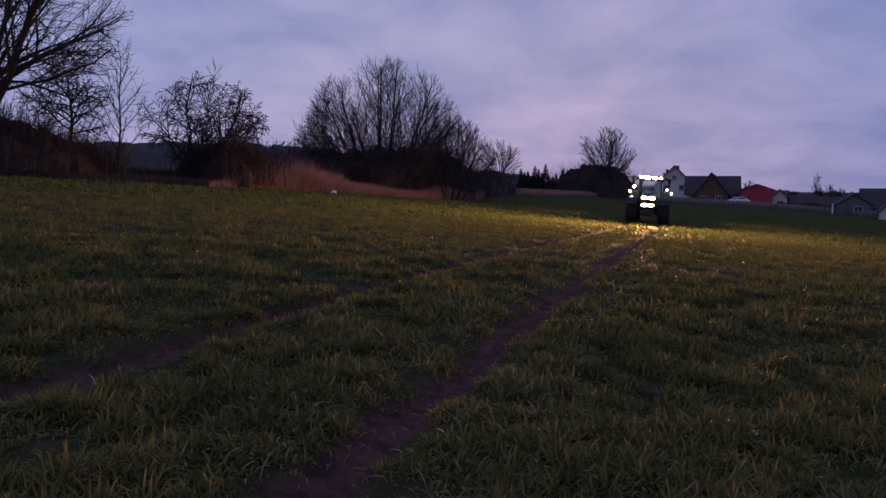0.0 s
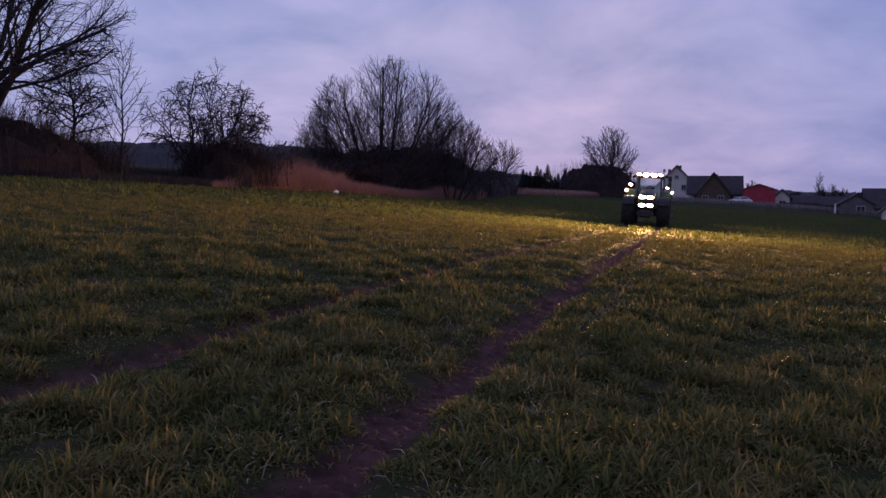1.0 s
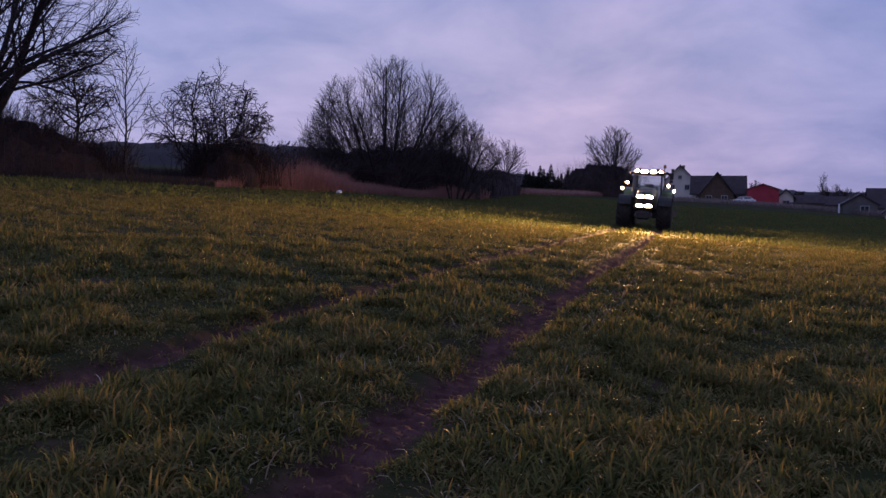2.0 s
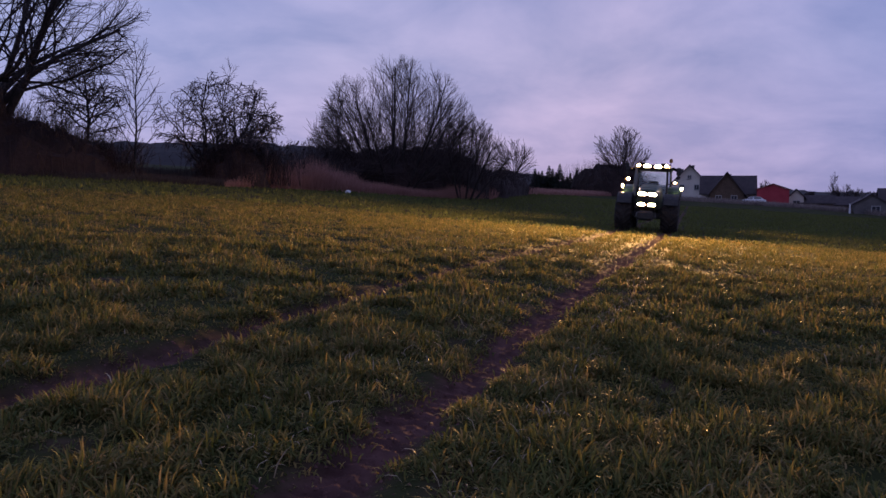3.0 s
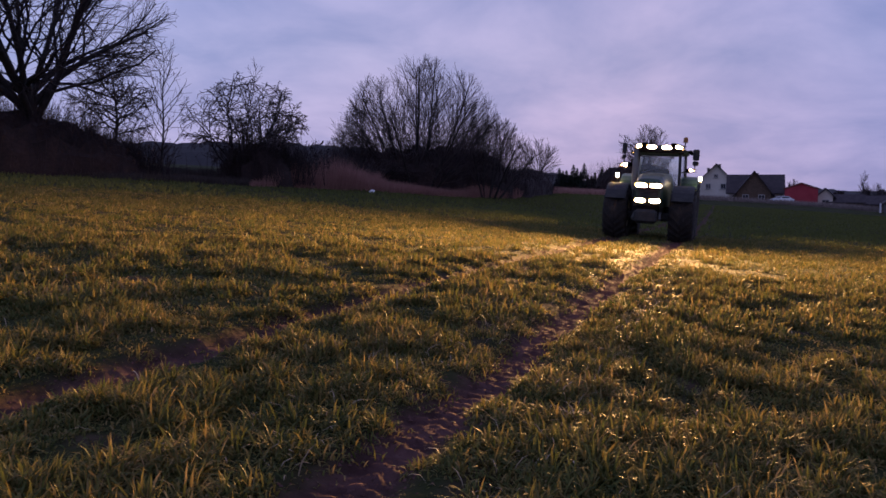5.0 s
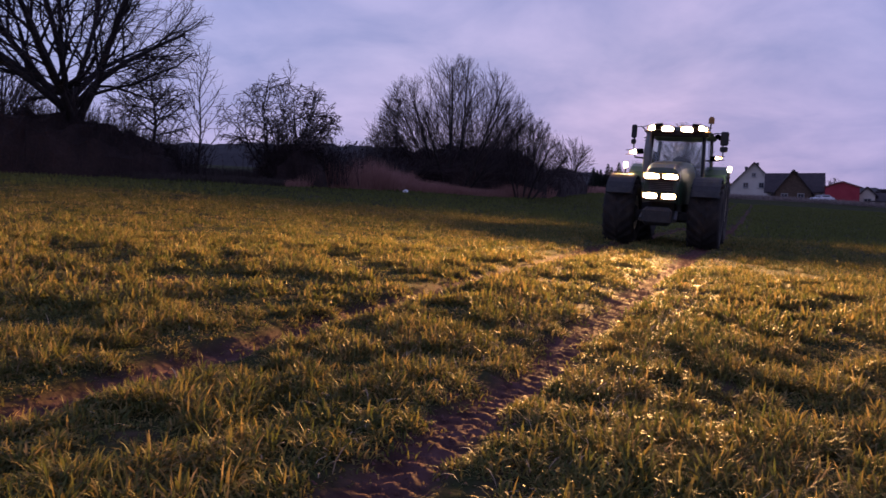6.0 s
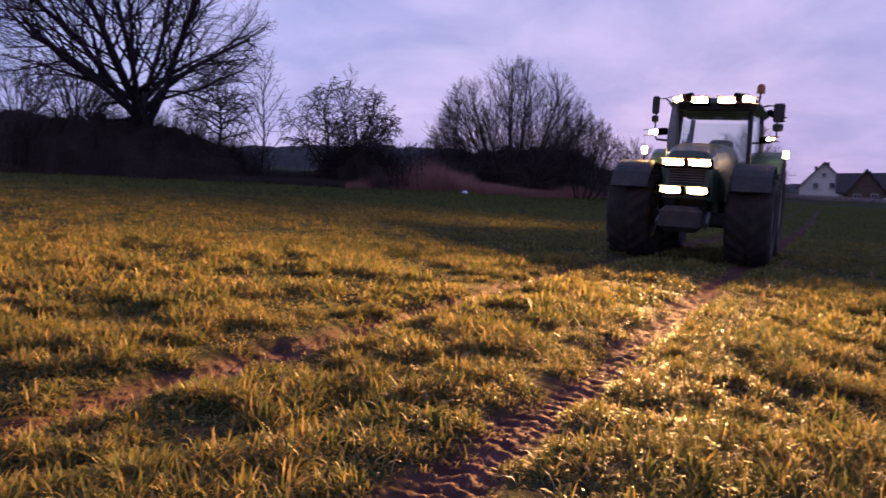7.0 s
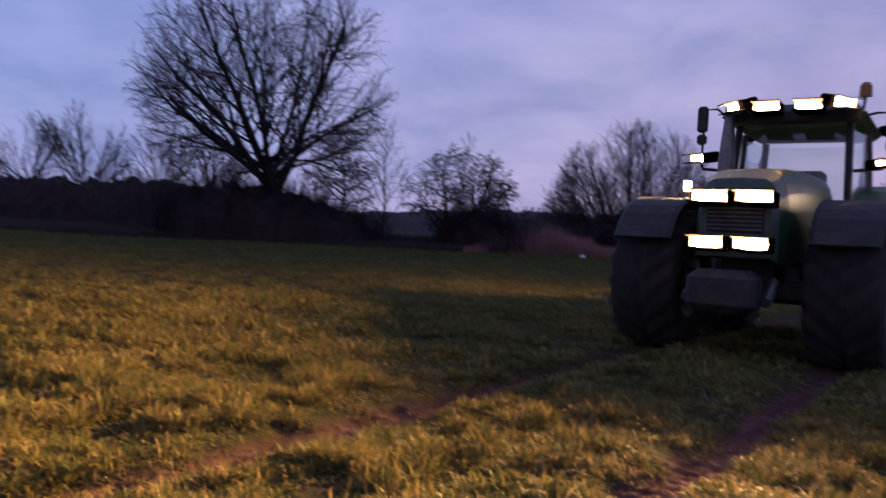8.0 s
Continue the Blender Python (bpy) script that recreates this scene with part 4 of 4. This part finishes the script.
def parked_car(x, y, turn):
    root = thing("car", "white car parked by the red house", "car", on_land(x, y, 0, turn))
    prof = [(-2.1, 0.45), (-2.1, 0.85), (-1.9, 0.95), (-1.1, 1.0), (-0.5, 1.45), (0.9, 1.48), (1.6, 1.0), (2.1, 0.9), (2.15, 0.45)]
    g, n = Geo(), len(prof)
    vs = [(px, -0.85 * (0.85 if z > 1.2 else 1), z) for px, z in prof] + [(px, 0.85 * (0.85 if z > 1.2 else 1), z) for px, z in prof]
    g.add(vs, [tuple(range(n)), tuple(reversed(range(n, 2 * n)))] + [(i, (i + 1) % n, n + (i + 1) % n, n + i) for i in range(n)])
    part("body", g, "car_white", root)
    for sy in (-1, 1):
        part("side_window", Geo().box(0.15, sy * 0.80, 1.22, 1.7, 0.04, 0.34, 0.02), "window", root)
    part("windscreen", Geo().box(-0.83, 0, 1.23, 0.04, 1.3, 0.62, 0.01, Matrix.Rotation(radians(52), 4, "Y")), "window", root)
    for sx in (-1.3, 1.35):
        for sy in (-0.78, 0.78):
            wh = part("wheel", Geo().lathe([(-0.1, 0.05), (-0.1, 0.2), (0.1, 0.2), (0.1, 0.05)], 14), "rim", root, at=pose(sx, sy, 0.32, 0, 0, 90))
            part("tyre", Geo().lathe([(-0.11, 0.2), (-0.11, 0.31), (0.11, 0.31), (0.11, 0.2)], 18), "tyre", wh)


parked_car(57.2, 153.5, 20)


def small_things():
    g = Geo()
    rng = np.random.default_rng(9)
    ring = [[(math.cos(a) * r * rng.uniform(0.8, 1.2), math.sin(a) * r * rng.uniform(0.8, 1.2), z * rng.uniform(0.85, 1.15)) for a in [2 * math.pi * i / 9 for i in range(9)]] for r, z in ((0.16, 0.0), (0.22, 0.07), (0.18, 0.16), (0.06, 0.22))]
    g.add([p for r in ring for p in r], [(i * 9 + j, i * 9 + (j + 1) % 9, (i + 1) * 9 + (j + 1) % 9, (i + 1) * 9 + j) for i in range(3) for j in range(9)] + [tuple(range(27, 36)), tuple(reversed(range(9)))])
    bag = part("plastic_bag", g, "car_white", None, "", on_land(-7.35, 53.4, 0.02))
    tagged(bag, "crumpled white plastic bag at the field edge", "litter")
    x, y = 141 * math.sin(radians(26.2)), 141 * math.cos(radians(26.2))
    post = thing("marker_post", "white marker post at the village edge", "post", on_land(x, y, 0.05))
    part("shaft", Geo().box(0, 0, 0.8, 0.28, 0.12, 1.6, 0.04, None, 0.8), "car_white", post)
    part("cap", Geo().box(0, 0, 1.62, 0.26, 0.14, 0.10, 0.03), "black", post)


small_things()

# ---- the tractor: origin on the ground below the rear axle, y ahead, x to its right ----
BASE = 2.75
R_FRONT, R_REAR = 0.75, 0.95
BULK = 1.15                      # the whole machine against the sizes below


def wheel(root, x, y, r, half, rim_r, label):
    hub = Geo()
    s = 1 if x > 0 else -1
    hub.lathe([(-half * 0.85, rim_r), (-half * 0.85, rim_r - 0.05), (-half * 0.3, rim_r - 0.09), (s * half * 0.1, rim_r - 0.12), (s * half * 0.25, 0.22), (s * half * 0.65, 0.2), (s * half * 0.7, 0.02)], 28)
    hub.lathe([(half * 0.85, rim_r), (half * 0.85, rim_r - 0.05), (half * 0.3, rim_r - 0.09)], 28)
    for i in range(8):
        a = 2 * math.pi * i / 8
        hub.box(s * half * 0.67, 0.15 * math.cos(a), 0.15 * math.sin(a), 0.06, 0.035, 0.035, 0.005)
    w = part("wheel", hub, "rim", root, label, pose(x, y, r))
    t = Geo()
    t.lathe([(-half * 0.8, rim_r - 0.02), (-half * 0.95, rim_r + 0.06), (-half * 1.0, (r + rim_r) / 2), (-half * 0.96, r - 0.10), (-half * 0.80, r - 0.055), (0, r - 0.045), (half * 0.80, r - 0.055), (half * 0.96, r - 0.10), (half * 1.0, (r + rim_r) / 2), (half * 0.95, rim_r + 0.06), (half * 0.8, rim_r - 0.02)], 40)
    part("tyre", t, "tyre", w, "muddy black lugged tyre", smooth=True)
    lugs = Geo()
    n = 20
    for side in (-1, 1):
        for i in range(n):
            a = 2 * math.pi * (i + (0.5 if side > 0 else 0)) / n
            m = Matrix.Rotation(a, 4, "X") @ Matrix.Translation((side * half * 0.52, 0, r - 0.035)) @ Matrix.Rotation(side * radians(-42), 4, "Z")
            lugs.box(0, 0, 0, half * 1.25, 0.055, 0.075, 0.012, m, 0.85)
    part("tread", lugs, "tyre", w)
    return w


def lamp(root, x, y, z, w=0.16, h=0.12, mat="lamp", tilt=8, label="lit work lamp", lip=0.27, out=0, down=0):
    """A work lamp: a box housing with a deep lip above and below its lens, which sits tilted at the back; out: degrees that it is turned outwards, down: downwards."""
    shell = Geo()
    shell.box(0, -lip - 0.06, 0, w + 0.05, 0.10, h + 0.05, 0.02)
    shell.box(0, -lip * 0.5 - 0.04, -h / 2 - 0.008, w + 0.06, lip + 0.08, 0.014, 0.003).box(0, -lip / 2 - 0.04, h / 2 + 0.008, w + 0.06, lip + 0.08, 0.014, 0.003)
    for q in (-1, 1):
        shell.box(q * (w / 2 + 0.016), -lip + 0.05, 0, 0.012, 0.22, h + 0.03, 0.003)
    body = part("work_lamp", shell, "baffle", root, label, pose(x, y, z, -down, 0, -out if x > 0 else out))
    m = pose(0, -lip + 0.045, 0, tilt)
    ring = [m @ Vector((math.cos(a) * w / 2, 0.0, math.sin(a) * h / 2)) for a in [2 * math.pi * i / 10 for i in range(10)]]
    me = bpy.data.meshes.new("lens")
    me.from_pydata([tuple(p) for p in ring], [], [tuple(reversed(range(10)))])
    me.materials.append(M[mat])
    lens = new("lens", me)
    lens.parent = body
    return body


def build_tractor():
    root = thing("tractor", "dark tractor driving with all work lamps lit", "tractor", pose(0, 0, 0))
    wheels = []
    for x, y, r, half, rim_r, lab in ((0.93, BASE, R_FRONT, 0.35, 0.40, "front wheel with pale rim"), (-0.93, BASE, R_FRONT, 0.35, 0.40, "front wheel with pale rim"), (0.90, 0, R_REAR, 0.33, 0.52, "rear wheel with pale rim"), (-0.90, 0, R_REAR, 0.33, 0.52, "rear wheel with pale rim")):
        wheels.append((wheel(root, x, y, r, half, rim_r, lab), x, y, r))
    part("chassis", Geo().box(0, 1.4, 0.85, 0.55, 3.0, 0.5, 0.05).box(0, 0.0, 0.95, 0.7, 1.1, 0.7, 0.08), "black", root)
    part("rear_axle", Geo().tube([(-0.85, 0, R_REAR), (-0.4, 0, R_REAR), (0.4, 0, R_REAR), (0.85, 0, R_REAR)], [0.13, 0.2, 0.2, 0.13], 12), "black", root)
    part("front_axle", Geo().box(0, BASE, 0.70, 1.4, 0.26, 0.24, 0.05).box(0.72, BASE, 0.72, 0.22, 0.3, 0.42, 0.05).box(-0.72, BASE, 0.72, 0.22, 0.3, 0.42, 0.05), "black", root)
    # bonnet: a tapered, rounded shell lofted along y
    bon, sec, k = Geo(), [], 13
    for y, hw, zb, zt in ((0.95, 0.50, 1.05, 2.05), (1.8, 0.48, 1.02, 2.02), (2.7, 0.45, 1.0, 1.96), (3.25, 0.42, 0.98, 1.88), (3.50, 0.38, 0.98, 1.78), (3.58, 0.33, 1.02, 1.68)):
        for j in range(k):
            a = math.pi * j / (k - 1)
            sec.append((hw * (abs(math.cos(a)) ** 0.35) * (1 if math.cos(a) >= 0 else -1), y, zb + (zt - zb) * (max(0.0, math.sin(a)) ** 0.45)))
    faces = [(i * k + j, i * k + j + 1, (i + 1) * k + j + 1, (i + 1) * k + j) for i in range(5) for j in range(k - 1)]
    faces += [tuple(range(k)), tuple(range(5 * k, 6 * k))]
    bon.add(sec, faces)
    part("bonnet", bon, "paint", root, smooth=False)
    part("grille", Geo().box(0, 3.585, 1.38, 0.52, 0.04, 0.26, 0.01), "black", root)
    for i in range(6):
        part("grille_bar", Geo().box(0, 3.612, 1.28 + 0.04 * i, 0.5, 0.018, 0.014, 0.004), "steel", root)
    for s in (-1, 1):
        lamp(root, s * 0.20, 3.90, 1.58, 0.30, 0.10, label="lit headlamp in the bonnet", down=-3)
        lamp(root, s * 0.20, 3.94, 1.15, 0.28, 0.10, label="lit headlamp low on the nose", down=-2)
        lamp(root, s * 0.23, 1.60, 2.82, 0.26, 0.10, label="lit work lamp on the roof")
        lamp(root, s * 0.70, 1.55, 2.81, 0.24, 0.095, label="lit work lamp turned outwards on the roof corner", out=48, down=14)
        lamp(root, s * 1.08, -0.93, 2.74, 0.11, 0.06, label="lit work lamp on the rear roof corner", out=115, down=22)
    lamp(root, 1.10, 1.48, 2.22, 0.20, 0.085, label="lit work lamp turned outwards on the cab post", out=36, down=8)
    lamp(root, -1.08, 1.48, 2.16, 0.12, 0.06, label="small lit work lamp on the cab post", out=32)
    for s in (-1, 1):
        part("lamp_bracket", Geo().tube([(s * 0.70, 1.15, 2.10), (s * 1.0, 1.20, 2.12), (s * 1.0, 1.25, 2.16)], 0.022, 6), "black", root)
    # front linkage with its weight block
    part("front_weight", Geo().box(0, 3.85, 0.70, 0.62, 0.36, 0.40, 0.08).box(0, 3.62, 0.72, 0.5, 0.2, 0.3, 0.03), "black", root)
    for s in (-1, 1):
        part("link_arm", Geo().tube([(s * 0.34, 3.4, 0.8), (s * 0.36, 3.8, 0.62)], 0.05, 8), "steel", root)
        # front mudguard: an arc over the wheel
        arc = [(0.86 * math.cos(a) * 0.98, 0.80 * math.sin(a)) for a in [radians(25 + 11 * i) for i in range(12)]]
        part("front_mudguard", Geo().sweep(list(reversed(arc)), 0.30, 0.02), "black", root, "black front mudguard", pose(s * 0.93, BASE, R_FRONT + 0.09))
        part("mudguard_stay", Geo().tube([(s * 0.75, BASE, R_FRONT), (s * 0.72, BASE - 0.1, 1.3), (s * 0.8, BASE - 0.1, R_FRONT + 0.85)], 0.025, 8), "steel", root)
        # rear mudguard
        arc = [(1.06 * math.cos(a), 1.04 * math.sin(a)) for a in [radians(8 + 14 * i) for i in range(12)]]
        part("rear_mudguard", Geo().sweep(list(reversed(arc)), 0.30, 0.03), "paint", root, "painted rear mudguard", pose(s * 0.90, 0, R_REAR + 0.04))
        # marker lamp on its stalk
        st = part("marker_stalk", Geo().tube([(s * 1.05, 0.85, 1.45), (s * 1.26, 0.90, 1.62), (s * 1.26, 0.90, 1.86)], 0.018, 6), "black", root)
        part("marker_lamp", Geo().box(s * 1.26, 0.93, 1.93, 0.09, 0.05, 0.13, 0.01), "marker", st, "small lit marker lamp")
        # mirror on its arm
        up, wide = (0.12, 0.13) if s > 0 else (0.0, 0.19)
        ar = part("mirror_arm", Geo().tube([(s * 0.70, 1.12, 2.72), (s * 0.90, 1.05, 2.78 + up), (s * 1.06, 1.02, 2.78 + up), (s * 1.08, 1.02, 2.20)], 0.016, 6), "black", root)
        part("mirror", Geo().box(s * 1.09, 1.01, 2.66 + up, wide, 0.08, 0.34, 0.03), "black", ar)
        part("mirror", Geo().box(s * 1.09, 1.01, 2.40 + up, wide - 0.01, 0.08, 0.14, 0.03), "black", ar)
        # steps
        for i in range(3):
            part("step", Geo().box(s * 0.80, 1.05, 0.55 + 0.28 * i, 0.34, 0.26, 0.04, 0.01), "steel", root)
        part("fuel_tank", Geo().box(s * 0.52, 1.15, 0.85, 0.4, 0.9, 0.5, 0.08), "black", root)
    # cab
    A = [(0.68, 1.25, 1.25), (0.62, 1.02, 2.68)]
    B = [(0.82, 0.25, 1.25), (0.74, 0.2, 2.68)]
    C = [(0.72, -0.75, 1.55), (0.64, -0.62, 2.68)]
    for s in (-1, 1):
        for pts, r in ((A, 0.045), (B, 0.04), (C, 0.05)):
            part("cab_post", Geo().tube([(s * x, y, z) for x, y, z in pts], r, 8), "black", root)
        g = Geo().add([(s * 0.80, 0.32, 1.3), (s * 0.69, 1.20, 1.3), (s * 0.63, 1.0, 2.62), (s * 0.735, 0.26, 2.62)], [(0, 1, 2, 3)])
        part("door_pane", solid(g, 0.008), "glass", root).visible_shadow = False
        g = Geo().add([(s * 0.80, 0.18, 1.5), (s * 0.73, -0.68, 1.58), (s * 0.65, -0.58, 2.62), (s * 0.735, 0.16, 2.62)], [(0, 1, 2, 3)])
        part("side_pane", solid(g, 0.008), "glass", root).visible_shadow = False
    g = Geo().add([(-0.64, 1.24, 1.35), (0.64, 1.24, 1.35), (0.58, 1.03, 2.64), (-0.58, 1.03, 2.64)], [(0, 1, 2, 3)])
    part("windscreen", solid(g, 0.008), "glass", root).visible_shadow = False
    g = Geo().add([(-0.66, -0.74, 1.7), (0.66, -0.74, 1.7), (0.6, -0.62, 2.62), (-0.6, -0.62, 2.62)], [(0, 1, 2, 3)])
    part("rear_pane", solid(g, 0.008), "glass", root).visible_shadow = False
    part("cab_floor", Geo().box(0, 0.35, 1.18, 1.5, 1.8, 0.16, 0.04), "black", root)
    part("roof", Geo().box(0, 0.25, 2.80, 1.62, 2.0, 0.22, 0.08, None, 0.93), "paint", root, "painted cab roof")
    part("roof_visor", Geo().box(0, 1.20, 2.74, 1.5, 0.12, 0.16, 0.03), "black", root)
    part("seat", Geo().box(0, 0.0, 1.55, 0.5, 0.5, 0.16, 0.06).box(0, -0.24, 1.92, 0.46, 0.14, 0.66, 0.06), "black", root)
    sw = [(0.19 * math.cos(a), 0.62 + 0.19 * math.sin(a) * 0.8, 1.92 + 0.19 * math.sin(a) * 0.6) for a in [2 * math.pi * i / 16 for i in range(17)]]
    part("steering_wheel", Geo().tube(sw, 0.016, 6).tube([(0, 0.62, 1.92), (0, 0.85, 1.45)], 0.03, 8), "black", root)
    part("exhaust", Geo().tube([(0.66, 1.42, 1.5), (0.66, 1.42, 2.2), (0.66, 1.40, 2.75), (0.68, 1.33, 2.85)], [0.10, 0.10, 0.055, 0.055], 12), "steel", root, "upright exhaust stack")
    bs = part("beacon_stem", Geo().tube([(-0.70, 0.6, 2.88), (-0.72, 0.6, 3.07)], 0.018, 8), "black", root)
    part("beacon", Geo().lathe([(0, 0.01), (0, 0.075), (0.13, 0.07), (0.17, 0.04), (0.175, 0.005)], 14, pose(-0.72, 0.6, 3.06, 0, -90, 0)), "beacon", bs, "unlit amber beacon")
    return root, wheels


def solid(g, t):
    """Give a single flat pane its thickness."""
    v = [Vector(p) for p in g.v]
    n = (v[1] - v[0]).cross(v[3] - v[0]).normalized() * t
    k = len(v)
    return Geo().add([p for p in v] + [p + n for p in v], [tuple(range(k)), tuple(reversed(range(k, 2 * k)))] + [(i, (i + 1) % k, k + (i + 1) % k, k + i) for i in range(k)])


tractor, tractor_wheels = build_tractor()
tractor.scale = (BULK, BULK, BULK)

# ---- what moves ----
START, SPEED = 57.0, 5.9   # metres along the tramlines to the front axle at the start, metres a second
SINK = 0.05


def spot(s, u):
    x, y = DX * s + DY * u, DY * s - DX * u
    return Vector((x, y, float(land(x, y)) - SINK))


def side(s):
    """How far it keeps to its right of the old ruts."""
    return float(np.interp(s, [8, 14, 20, 34], [-0.02, 0.10, 0.12, 0.0]))


def tractor_pose(t):
    s = START - SPEED * t
    back = s + BASE * BULK
    fr, fl = spot(s, RUT_A - side(s)), spot(s, RUT_B - side(s))
    rr, rl = spot(back, RUT_A - side(back)), spot(back, RUT_B - side(back))
    rear, front = (rr + rl) / 2, (fr + fl) / 2
    ahead = (front - rear).normalized()
    right = ((fr - fl) + (rr - rl)).normalized()
    up = right.cross(ahead).normalized()
    right = ahead.cross(up)
    m = Matrix((right, ahead, up)).transposed().to_4x4()
    m.translation = rear
    return m


def motions():
    times = [i / 10 for i in range(81)]
    walk(tractor, [(t, tractor_pose(t)) for t in times])
    for w, x, y, r in tractor_wheels:
        walk(w, [(t, pose(x, y, r, -math.degrees(SPEED * t / (r * BULK)))) for t in times])


motions()
